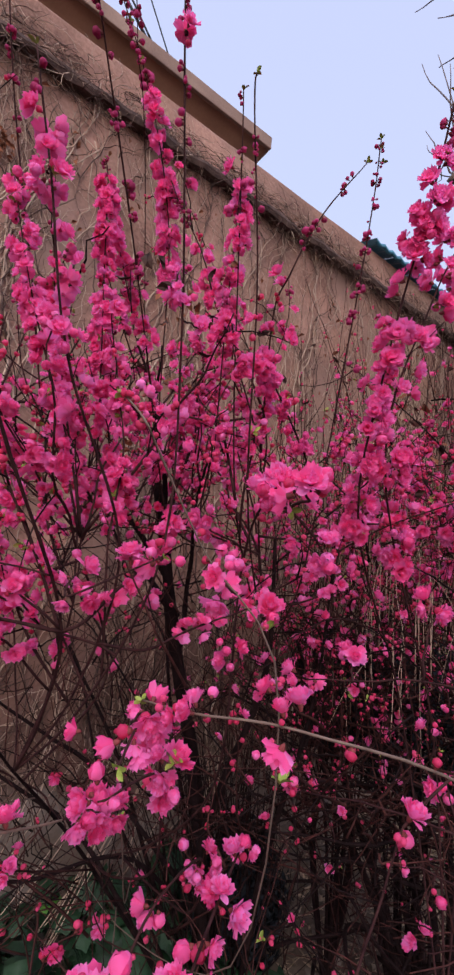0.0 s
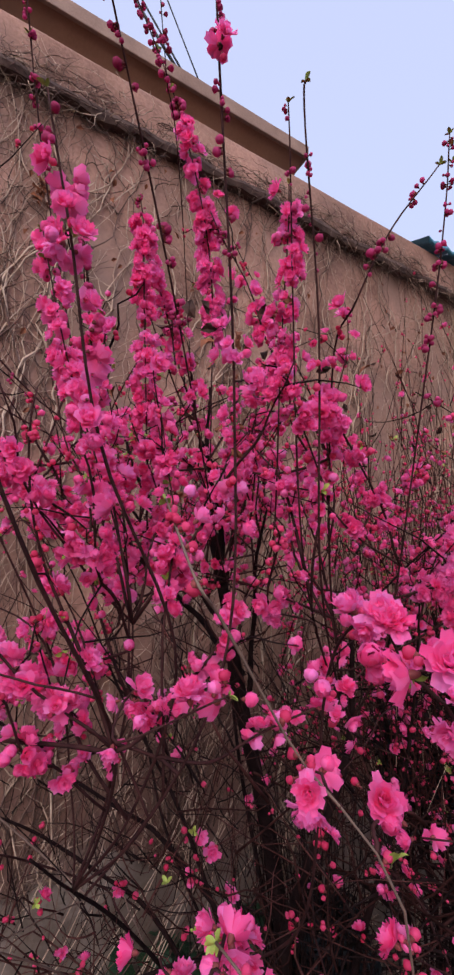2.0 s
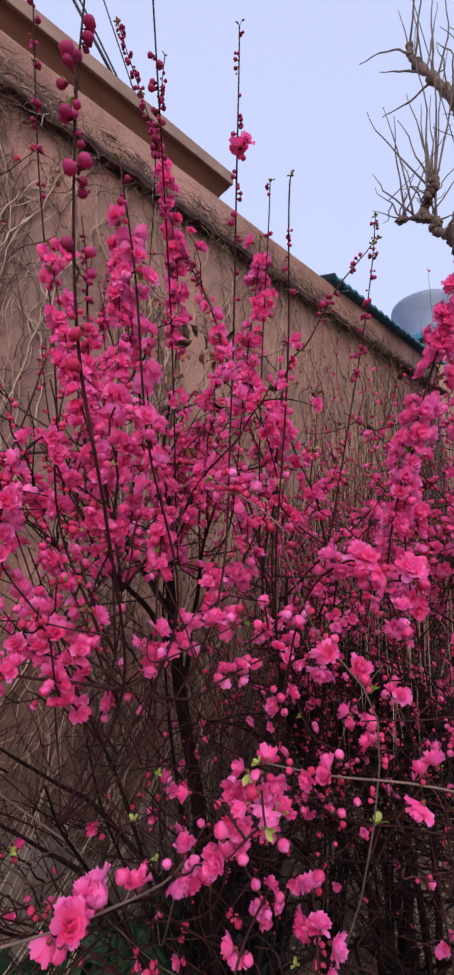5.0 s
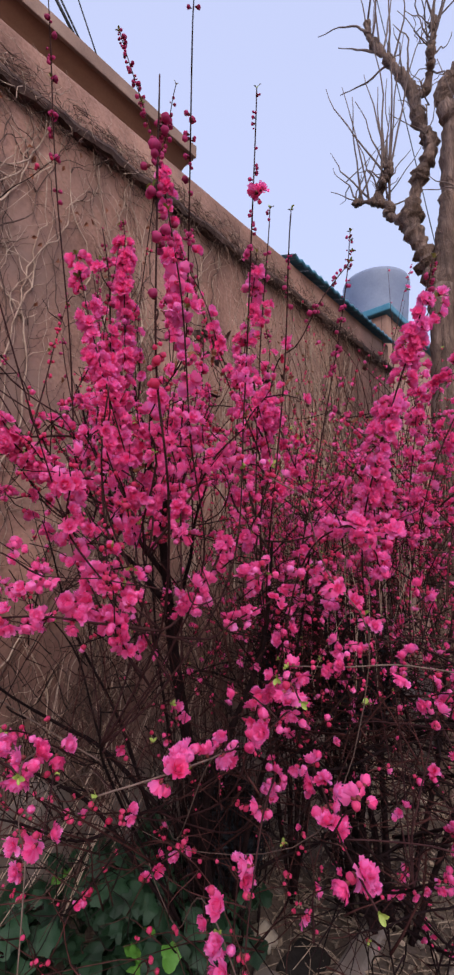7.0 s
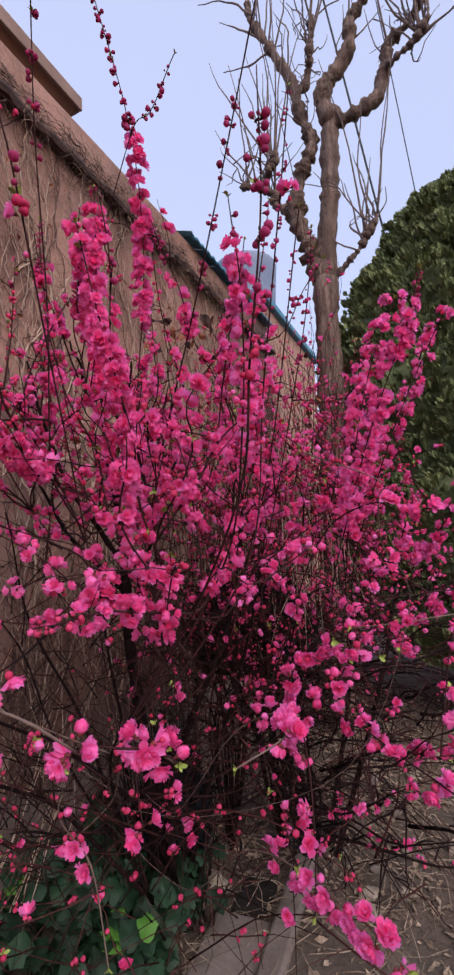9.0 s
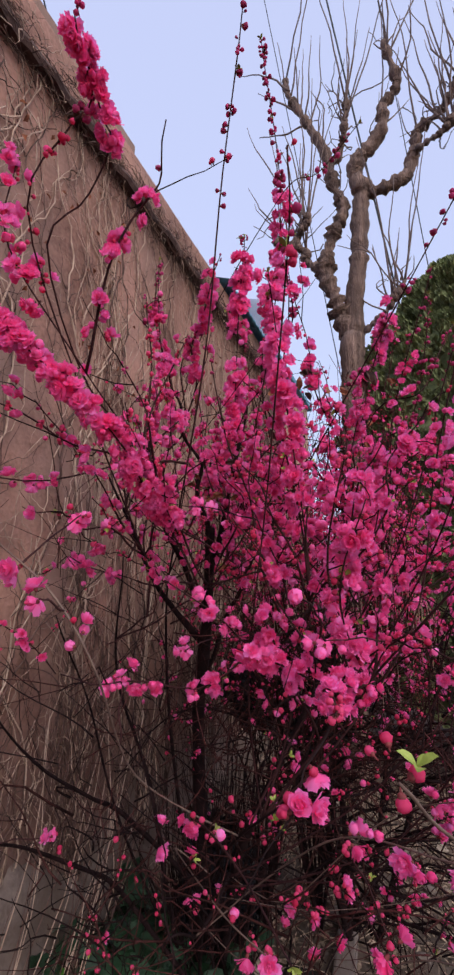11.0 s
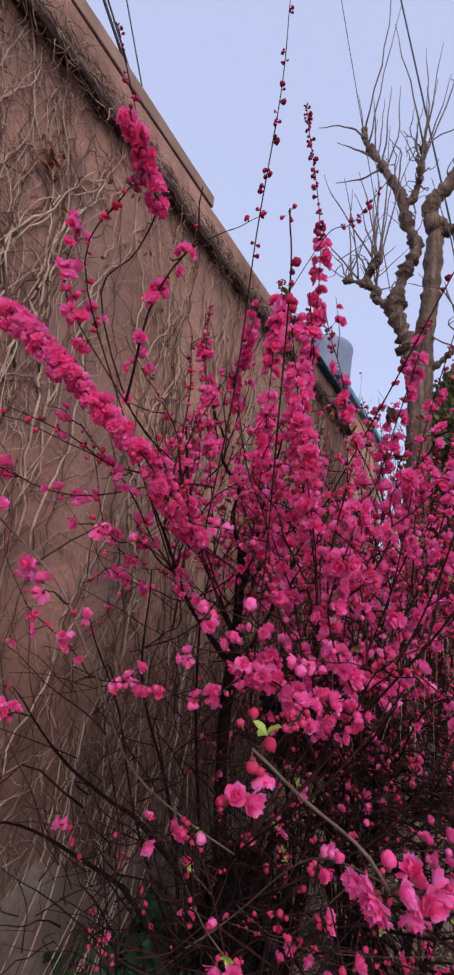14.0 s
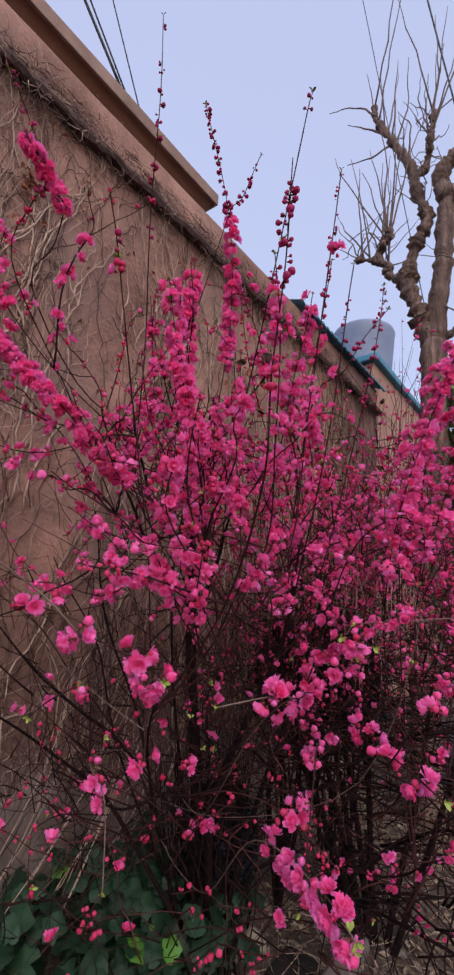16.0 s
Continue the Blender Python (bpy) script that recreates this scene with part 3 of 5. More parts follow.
def blue_coping():
    """Ribbed blue sheets capping the far stretch of the wall."""
    top = empty("blue_coping", (WALL_X, 3.4, WALL_TOP), "ribbed blue sheet coping on the far wall top", "roofing", kind="structure")
    y = 2.48
    while y < 4.5:
        s = Soup()
        ys = np.linspace(y, y + 0.3, 13)
        rows = []
        for yy in ys:
            rib = 0.022 * (0.5 + 0.5 * math.cos((yy - y) / 0.1 * 2 * math.pi))
            rows.append([(WALL_X - 0.36, yy, WALL_TOP + 0.06 + rib), (WALL_X - 0.12, yy, WALL_TOP + 0.09 + rib), (WALL_X + 0.07, yy, WALL_TOP + 0.02 + rib), (WALL_X + 0.075, yy, WALL_TOP - 0.01 + rib), (WALL_X + 0.055, yy, WALL_TOP - 0.01 + rib)])
        v = [p for r in rows for p in r]
        s.add(v, [(i * 5 + j, i * 5 + j + 1, i * 5 + j + 6, i * 5 + j + 5) for i in range(len(ys) - 1) for j in range(4)])
        part("roof_sheet", s.mesh("sheet", (M_BLUE,)), top)
        y += 0.302


blue_coping()


def water_tank(at):
    """A tapering plastic tank with a domed shoulder and lid."""
    s = Soup()
    prof = ((0.0, 0.48), (0.06, 0.52), (0.5, 0.56), (1.05, 0.60), (1.12, 0.615), (1.18, 0.60), (1.24, 0.50), (1.28, 0.30), (1.30, 0.02))
    n = 32
    v = [(r * math.cos(a), r * math.sin(a), z) for z, r in prof for a in np.arange(n) * 2 * math.pi / n]
    s.add(v, [(i * n + j, i * n + (j + 1) % n, (i + 1) * n + (j + 1) % n, (i + 1) * n + j) for i in range(len(prof) - 1) for j in range(n)])
    top = empty("water_tank", at, "grey-blue plastic water tank on the far roof", "water tank")
    ob = part("body", s.mesh("tank", (M_TANK,)), top)
    ob.location = at
    lid = Soup()
    v = [(r * math.cos(a), r * math.sin(a), z) for z, r in ((1.285, 0.25), (1.34, 0.25), (1.355, 0.2), (1.36, 0.01)) for a in np.arange(n) * 2 * math.pi / n]
    lid.add(v, [(i * n + j, i * n + (j + 1) % n, (i + 1) * n + (j + 1) % n, (i + 1) * n + j) for i in range(3) for j in range(n)])
    ob = part("lid", lid.mesh("lid", (M_TANK,)), top)
    ob.location = at


far_house = empty("far_house", (-4.0, 8.0, 0), "low reddish plastered house behind the wall end", "house")
part("wall", bm_mesh("far_wall", block((-6.5, 6.35, -0.2), (-2.5, 10.0, 5.40), 0.02, 4, 0.004), M_ROOFTILE), far_house)
part("roof", bm_mesh("far_roof", block((-6.6, 6.25, 5.40), (-2.4, 10.1, 5.52), 0.02, 4, 0.004), M_BLUE), far_house, "blue sheet roof edge")
water_tank((-3.15, 7.5, 5.52))

white_house = empty("white_house", (3.0, 16.0, 0), "far whitewashed low house beyond the garden", "house")
part("wall", bm_mesh("white_wall", block((-1.5, 14.0, -0.2), (9.0, 19.0, 4.4), 0.03, 3, 0.004), M_WHITE), white_house)
part("roof", bm_mesh("white_roof", block((-1.7, 13.8, 4.4), (9.2, 19.2, 4.62), 0.03, 3, 0.004), M_TANK), white_house, "grey-blue roof edge")
for wx in (0.2, 2.6, 5.0, 7.2):
    win = part("window", bm_mesh("window", block((wx, 13.93, 1.3), (wx + 1.1, 14.01, 2.7), 0.02), M_TWIG), white_house)
    pane = part("pane", bm_mesh("pane", block((wx + 0.08, 13.92, 1.38), (wx + 1.02, 13.96, 2.62), 0.01), M_TANK), win)


# ---- dead creeper on the wall ----
def creeper():
    rng = np.random.default_rng(11)
    top = empty("dead_creeper", (WALL_X, 1.0, 0.3), "leafless dead creeper stems clinging to the plaster wall", "climbing plant")
    fine = Soup()

    def climb(y, z, length, lean, r, step=0.06, loose=0.15):
        n = max(5, int(length / step))
        pts, ang = [], lean
        for _ in range(n):
            pts.append((WALL_X + 0.005 + r + 0.016 * rng.random(), y, z))
            ang += rng.normal(0, loose * 1.7) - 0.36 * (ang - lean)
            y += math.sin(ang) * step + rng.normal(0, 0.006)
            z += math.cos(ang) * step
            if z > LEDGE_Z + 0.1 or z < 0.15:
                break
        return np.array(pts)

    # stems climb in loose bundles
    roots = [(rng.uniform(-0.7, 3.8), rng.normal(0.05, 0.13)) for _ in range(64)]
    for k in range(520):
        ry, rl = roots[rng.integers(len(roots))]
        y = ry + rng.normal(0, 0.075)
        z = rng.uniform(0.2, 0.5) if rng.random() < 0.5 else rng.uniform(0.7, 2.7)
        y += math.sin(rl) * (z - 0.3)
        r = 0.0014 + 0.0040 * rng.random() ** 2.0
        low = z < 0.55
        p = climb(y, z, rng.uniform(0.6, 1.7) if low else rng.uniform(1.0, 3.4), rl * 0.7 + rng.normal(0, 0.10), r * (0.75 if low else 1.0))
        s = Soup()
        tube(s, p, r, r * 0.5, 5, 0, 0.1, rng)
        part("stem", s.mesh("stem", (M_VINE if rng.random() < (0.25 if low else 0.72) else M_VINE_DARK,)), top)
        pale = rng.random() < 0.45
        for _ in range(rng.integers(5, 12)):
            j = rng.integers(1, len(p) - 1)
            q = climb(p[j][1], p[j][2], rng.uniform(0.06, 0.42), rng.choice((-1, 1)) * rng.uniform(0.3, 1.0), r * 0.55, 0.026, 0.2)
            if len(q) > 2:
                tube(fine, q, max(0.0011, r * 0.62), 0.0008, 3, 0 if pale else 1)
    # matted tangle lying on the ledge and hanging from it
    for _ in range(1700):
        y = rng.uniform(-1.2, 4.4)
        dens = 0.5 + 0.5 * noise.noise((y * 1.7, 4, 0))
        if rng.random() > 0.25 + dens:
            continue
        z = LEDGE_Z + rng.normal(-0.005, 0.03)
        n = rng.integers(4, 8)
        ang = rng.uniform(0, 6.28)
        pts = []
        x = WALL_X + rng.uniform(0.01, 0.085)
        for _ in range(n):
            pts.append((x, y, z))
            ang += rng.normal(0, 0.6)
            y += 0.035 * math.cos(ang)
            z += 0.028 * math.sin(ang) - 0.008
            x = min(max(x + rng.normal(0, 0.012), WALL_X + 0.008), WALL_X + 0.11)
        tube(fine, np.array(pts), rng.uniform(0.0012, 0.003), 0.0006, 3, int(rng.random() < 0.78))
    # pale matted roots over the band above the ledge
    for _ in range(1900):
        y = rng.uniform(-1.2, 3.6)
        if rng.random() > 0.55 + 0.7 * noise.noise((y * 1.3, 9, 0)) - 0.12 * max(0, y - 1.4):
            continue
        z, ang, x = LEDGE_Z + rng.uniform(0.02, 0.17), rng.uniform(0, 6.28), WALL_X + rng.uniform(0.006, 0.04)
        pts = []
        for _ in range(rng.integers(4, 8)):
            pts.append((x, y, z))
            ang += rng.normal(0, 0.5)
            y += 0.034 * math.cos(ang)
            z = min(z + 0.026 * math.sin(ang), WALL_TOP - 0.01)
            x = min(max(x + rng.normal(0, 0.007), WALL_X + 0.005), WALL_X + 0.06)
        tube(fine, np.array(pts), rng.uniform(0.0012, 0.0028), 0.0007, 3, int(rng.random() < 0.55))
    part("tendril_mat", fine.mesh("tendrils", (M_VINE, M_VINE_DARK)), top, kind="stuff")
    # a few shrivelled leaves still hanging
    spots = [(0.05, 3.12, 0.045, 34), (0.9, 2.9, 0.5, 30), (2.2, 3.2, 0.6, 40), (0.3, 3.35, 0.5, 25), (3.0, 2.9, 0.5, 40)]
    for cy, cz, sp, count in spots:
        for _ in range(count):
            s = Soup()
            y, z = rng.normal(cy, sp * 0.5), rng.normal(cz, sp)
            if z > LEDGE_Z - 0.03 or z < 0.6:
                continue
            size = rng.uniform(0.018, 0.032)
            w = frame_from(np.array([1, rng.normal(0, 0.6), rng.normal(0, 0.6)]), rng)
            v = np.array([(-0.5, 0, 0), (0, -0.35, 0.25), (0, 0, 0), (0, 0.4, 0.3), (0.6, -0.1, 0.2), (0.65, 0.1, -0.1)]) * size
            s.add(v @ w.T + np.array([WALL_X + 0.03, y, z]), [(0, 1, 2), (0, 2, 3), (1, 4, 2), (2, 5, 3), (2, 4, 5)])
            part("dry_leaf", s.mesh("dry_leaf", (M_DEADLEAF,), False), top)


creeper()


# ---- bare pollarded tree ----
def bare_tree():
    rng = np.random.default_rng(23)
    bx, by = -0.9, 3.2
    top = empty("bare_tree", (bx, by, SOIL), "bare knobbly tree with grey-brown pollarded limbs", "tree")

    def limb(name, pts, r0, r1, knob=0.22, n=None):
        s = Soup()
        path = wander(spline(pts, n or 10 * len(pts)), (0.02 if name == "trunk" else 0.03) if r0 > 0.03 else 0.015, rng, 3)
        fat = (1.08 if name == "trunk" else 1.2) if r0 > 0.02 else 1.0
        tube(s, path, r0 * fat, r1 * fat, 10 if r0 > 0.04 else 6, 0, knob, rng)
        part(name, s.mesh(name, (M_TREE if r0 > 0.03 else M_TWIG,)), top)
        return path

    limbs = []

    def shifted(pts):
        return [(x, by + dy, z) for x, dy, z in pts]

    limb("trunk", shifted([(-0.90, 0, SOIL - 0.1), (-0.87, 0, 1.5), (-0.80, 0, 2.9), (-0.76, 0, 3.62)]), 0.105, 0.098, 0.07)
    limb("trunk", shifted([(-0.765, 0, 3.5), (-0.73, 0, 3.9), (-0.69, 0, 4.35), (-0.63, 0, 4.95), (-0.59, 0, 5.08)]), 0.080, 0.070, 0.08)
    limbs.append(limb("limb", shifted([(-0.78, 0, 3.55), (-0.87, -0.03, 3.95), (-1.02, -0.04, 4.31), (-0.93, -0.02, 4.66), (-0.81, 0, 4.93), (-0.89, 0, 5.23), (-0.95, 0.02, 5.63), (-1.13, 0, 6.02), (-1.24, 0, 6.34), (-1.33, 0.05, 6.7)]), 0.068, 0.024))
    limbs.append(limb("limb", shifted([(-1.01, -0.04, 4.28), (-1.12, -0.05, 4.46), (-1.23, -0.08, 4.59), (-1.45, -0.1, 4.70)]), 0.042, 0.014))
    limbs.append(limb("limb", shifted([(-1.22, -0.08, 4.58), (-1.19, -0.1, 4.74), (-1.12, -0.12, 4.86)]), 0.032, 0.016))
    limbs.append(limb("limb", shifted([(-0.60, 0, 5.0), (-0.65, -0.03, 5.34), (-0.50, 0, 5.60), (-0.33, 0, 5.92), (-0.27, 0.03, 6.2), (-0.34, 0.02, 6.7)]), 0.066, 0.03))
    limbs.append(limb("limb", shifted([(-0.60, 0, 5.03), (-0.32, -0.03, 5.10), (-0.14, 0, 5.33), (-0.10, 0, 5.55), (0.07, 0.03, 5.69), (0.25, 0, 5.82), (0.34, 0, 6.25)]), 0.055, 0.024))
    limbs.append(limb("limb", shifted([(-0.13, 0, 5.35), (0.10, -0.05, 5.42), (0.22, -0.05, 5.56)]), 0.03, 0.012))
    limbs.append(limb("limb", shifted([(-0.92, 0, 5.5), (-0.76, 0.03, 5.75), (-0.72, 0.03, 6.2)]), 0.036, 0.018))
    limbs.append(limb("limb", shifted([(-0.70, 0, 3.62), (-0.54, -0.05, 3.74), (-0.40, -0.05, 3.87), (-0.30, -0.05, 4.05)]), 0.028, 0.010))
    for lp in limbs:
        for _ in range(7):
            k = rng.integers(len(lp) // 3, len(lp))
            a = lp[k] + rng.normal(0, 0.02, 3)
            side = np.array([rng.normal(0, 0.35), rng.normal(0, 0.35), rng.uniform(0.25, 0.9)])
            ln = rng.uniform(0.2, 0.75)
            b = a + side * ln
            tp = limb("twig", [a, (a + b) / 2 + rng.normal(0, 0.04, 3), b], 0.008, 0.0025, 0.08, 8)
            for _ in range(rng.integers(0, 3)):
                j = rng.integers(2, 7)
                c = tp[j] + np.array([rng.normal(0, 0.15), rng.normal(0, 0.15), rng.uniform(0.05, 0.25)])
                limb("twig", [tp[j], (tp[j] + c) / 2 + rng.normal(0, 0.015, 3), c], 0.006, 0.0025, 0.05, 5)
        for _ in range(6):
            k = rng.integers(len(lp) // 3, len(lp))
            bm = bmesh.new()
            bmesh.ops.create_icosphere(bm, subdivisions=2, radius=rng.uniform(0.030, 0.05))
            for v in bm.verts:
                v.co += noise.noise_vector(v.co * 18) * 0.025
            ob = part("burl", bm_mesh("burl", bm, M_TREE, True), top)
            ob.location = lp[k]
    # straight water sprouts
    for lp in limbs:
        for _ in range(8):
            k = rng.integers(len(lp) // 2, len(lp))
            b = lp[k] + np.array([rng.normal(0, 0.2), rng.normal(0, 0.2), 1]) * rng.uniform(0.5, 1.6)
            limb("twig", [lp[k], (lp[k] + b) / 2 + rng.normal(0, 0.03, 3), b], 0.010, 0.003, 0.05, 9)
    # long bare shoots that leave the crown sideways
    for pts in ([(-1.20, 0, 6.2), (-1.38, 0, 6.4), (-1.62, 0, 6.62)], [(-1.13, 0, 6.02), (-1.36, 0, 6.0), (-1.62, 0.02, 6.08)], [(-1.28, 0, 6.5), (-1.5, 0, 6.78), (-1.85, 0, 6.95)], [(0.05, 0, 5.45), (0.4, 0, 5.6), (0.8, 0, 5.66)]):
        limb("twig", shifted(pts), 0.013, 0.004, 0.08, 10)


bare_tree()


# ---- clipped conifer ----
def conifer(at, radius, height, seed):
    rng = np.random.default_rng(seed)
    top = empty("conifer", at, "dense dark green rounded conifer", "tree")
    s = Soup()
    tube(s, np.array([(at[0], at[1], z) for z in np.linspace(-0.1, height * 0.6, 6)]), 0.16, 0.06, 8)
    part("trunk", s.mesh("trunk", (M_TREE,)), top)
    crown = Soup()
    blade = [(0, 1, 2), (0, 2, 3)]
    def girth(u):
        return radius * math.sqrt(max(0.0, 1 - (max(0, (u - 0.3)) / 0.7) ** 2.0)) * (0.8 + 0.2 * min(1, u / 0.2))

    def lumpy(a, z):
        return 1 + 0.15 * noise.noise((math.cos(a) * 2.4, math.sin(a) * 2.4, z * 1.6)) + 0.2 * noise.noise((math.cos(a) * 7, math.sin(a) * 7, z * 4.5))

    # the shaded inner mass, then sprays over it
    rows, n = [], 40
    for u in np.linspace(0, 0.985, 30):
        z = 0.35 + (height - 0.35) * u
        for a in np.arange(n) * 6.283 / n:
            d = girth(u) * lumpy(a, z) * 0.9
            rows.append((at[0] + d * math.cos(a), at[1] + d * math.sin(a), z))
    crown.add(rows, [(i * n + j, i * n + (j + 1) % n, (i + 1) * n + (j + 1) % n, (i + 1) * n + j) for i in range(29) for j in range(n)])
    for _ in range(26000):
        u, a = rng.random() ** 0.8, rng.uniform(0, 6.283)
        z = 0.35 + (height - 0.35) * u
        d = girth(u) * lumpy(a, z) * (1.03 - 0.16 * rng.random())
        c = np.array([at[0] + d * math.cos(a), at[1] + d * math.sin(a), z])
        R = frame_from(np.array([math.cos(a), math.sin(a), 0.9]) + rng.normal(0, 0.3, 3), rng)
        ln = rng.uniform(0.04, 0.085)
        for k in range(4):
            w, b_ = ln * rng.uniform(0.2, 0.35), k * 1.57 + rng.uniform(-0.5, 0.5)
            s1, c1 = math.sin(b_), math.cos(b_)
            v = np.array([(0, 0, -0.2 * ln), (w * c1 - w * s1, w * s1 + w * c1, 0.5 * ln), (0.9 * w * c1, 0.9 * w * s1, ln), (w * c1 + w * s1, w * s1 - w * c1, 0.45 * ln)])
            crown.add(v @ R.T + c, blade)
    part("crown", crown.mesh("crown", (M_CONIFER,), False), top, kind="stuff")


conifer((0.5, 4.35, SOIL), 1.5, 4.85, 3)


# ---- garden foot of the wall: slab, stone, leaf bed, litter ----
def drain_slab():
    """A worn concrete slab with a raised kerb and a sunk opening, its shade painted near-black."""
    top = empty("concrete_slab", (-0.9, 1.1, SOIL), "worn grey concrete slab with a dark sunk opening", "slab")

    def turned(bm, degrees, at):
        bmesh.ops.rotate(bm, verts=bm.verts, cent=at, matrix=Matrix.Rotation(radians(degrees), 3, "Z"))
        return bm

    part("slab", bm_mesh("slab", turned(block((-1.06, 0.45, SOIL - 0.06), (-0.70, 1.25, SOIL + 0.02), 0.012, 5, 0.008, 2), 4, (-0.9, 1.0, 0)), M_CONC), top)
    part("kerb", bm_mesh("kerb", turned(block((-0.80, 0.42, SOIL - 0.06), (-0.70, 1.72, SOIL + 0.045), 0.014, 7, 0.007, 6), 4, (-0.75, 1.0, 0)), M_CONC), top)
    # A solid block; the dark inside the opening is only its colour.
    part("opening", bm_mesh("opening", block((-1.04, 1.27, SOIL - 0.08), (-0.86, 1.50, SOIL + 0.012), 0.03, 0, 0.01, 3), M_HOLE), top)


drain_slab()


def stone(at, size, seed, mat_, label):
    bm = bmesh.new()
    bmesh.ops.create_icosphere(bm, subdivisions=3, radius=1)
    for v in bm.verts:
        v.co += noise.noise_vector(v.co * 1.4 + Vector((seed, 0, 0))) * 0.35
        v.co = Vector((v.co.x * size[0], v.co.y * size[1], v.co.z * size[2]))
    ob = tagged(new("stone", bm_mesh("stone", bm, mat_, True)), label, "stone", "stones in the soil")
    ob.location = at


stone((-1.12, 1.31, SOIL + 0.045), (0.062, 0.055, 0.05), 2, M_STONE, "rounded tan stone beside the slab opening")
stone((-1.372, 1.12, SOIL + 0.03), (0.02, 0.016, 0.014), 5, M_WHITE, "small pale pebble in the soil")
rs = random.Random(8)
for _ in range(60):
    x, y = rs.uniform(-1.3, 0.6), rs.uniform(1.2, 3.4)
    if -1.25 < x < -0.65 and y < 1.8:
        continue
    k = rs.uniform(0.015, 0.05)
    stone((x, y, ground_z(x, y) + k * 0.25), (k, k * 0.8, k * 0.6), rs.random() * 50, rs.choice((M_STONE, M_CONC)), "grey-brown stone half sunk in dry soil")


def leaf_bed():
    """Broad round lobed leaves on stalks, at the foot of the wall."""
    rng = np.random.default_rng(31)
    shapes = []
    for k in range(5):
        s = Soup()
        n = 14
        v = [(0, 0, 0.0)]
        for ring, rr in ((1, 0.55), (2, 1.0)):
            for i in range(n):
                a = i * 6.283 / n
                r = rr * (1 + 0.13 * math.cos(5 * a + k) * (ring - 1)) * (0.55 if i == 0 else 1)
                v.append((r * math.cos(a), r * math.sin(a), (0.13 * math.sin(3 * a + k) + 0.05 * math.cos(7 * a) + (0.16 if ring == 1 else -0.05)) * rr))
        f = [(0, 1 + i, 1 + (i + 1) % n) for i in range(n)] + [(1 + i, 1 + n + i, 1 + n + (i + 1) % n, 1 + (i + 1) % n) for i in range(n)]
        s.add(v, f)
        shapes.append(s)
    meshes = {m.name: [s.mesh("leaf", (m,)) for s in shapes] for m in (M_BED, M_BEDBRIGHT)}
    for c in range(21):
        cx, cy = rng.uniform(-1.62, -1.12), rng.uniform(0.1, 1.12)
        cz = ground_z(cx, cy)
        plant = empty("leafy_plant", (cx, cy, cz), "low plant with broad dark green rounded leaves", "plant", "leafy plants at the wall foot")
        for _ in range(36):
            a, d = rng.uniform(0, 6.283), rng.uniform(0.02, 0.17)
            tip = np.array([cx + d * math.cos(a), cy + d * math.sin(a), cz + rng.uniform(0.07, 0.30)])
            if tip[0] < WALL_X + 0.05:
                continue
            s = Soup()
            tube(s, spline([(cx, cy, cz - 0.02), (cx + d * 0.4 * math.cos(a), cy + d * 0.4 * math.sin(a), (cz + tip[2]) / 2 + 0.03), tip], 6), 0.003, 0.0018, 5)
            part("stalk", s.mesh("stalk", (M_BED,)), plant)
            bright = rng.random() < (0.14 if c == 3 else 0.008)
            ob = part("leaf", meshes[(M_BEDBRIGHT if bright else M_BED).name][rng.integers(5)], plant)
            R = frame_from(np.array([0.5 * math.cos(a) + rng.normal(0, 0.25) + 0.25, 0.5 * math.sin(a) + rng.normal(0, 0.25) - 0.25, 1.0]), rng)
            k = rng.uniform(0.028, 0.054)
            ob.matrix_basis = Matrix.Translation(tip) @ Matrix(R.tolist()).to_4x4() @ Matrix.Diagonal((k, k, k, 1))


leaf_bed()


def plinth():
    """Rough grey cement thrown against the foot of the wall."""
    s = Soup()
    ys = np.arange(-1.6, 1.25, 0.03)
    rows = []
    for y in ys:
        h = 0.56 - 0.12 * max(0.0, y) + 0.17 * noise.noise((y * 2.6, 5, 1)) + 0.07 * noise.noise((y * 11, 2, 1)) + 0.03 * noise.noise((y * 31, 2, 4))
        for k, (dx, f) in enumerate(((0.005, 1.0), (0.025, 0.96), (0.05, 0.7), (0.085, 0.45), (0.12, 0.2), (0.14, -0.1))):
            rows.append((WALL_X + dx + (0.03 * noise.noise((y * 5, f * 6, 2)) + 0.012 * noise.noise((y * 23, f * 19, 2))) * (k > 0), y, h * f))
    s.add(rows, [(i * 6 + j, i * 6 + j + 1, i * 6 + j + 7, i * 6 + j + 6) for i in range(len(ys) - 1) for j in range(5)])
    tagged(new("plinth", s.mesh("plinth", (M_SKIRT,))), "rough grey cement skirt along the wall foot", "plinth", kind="structure")


plinth()


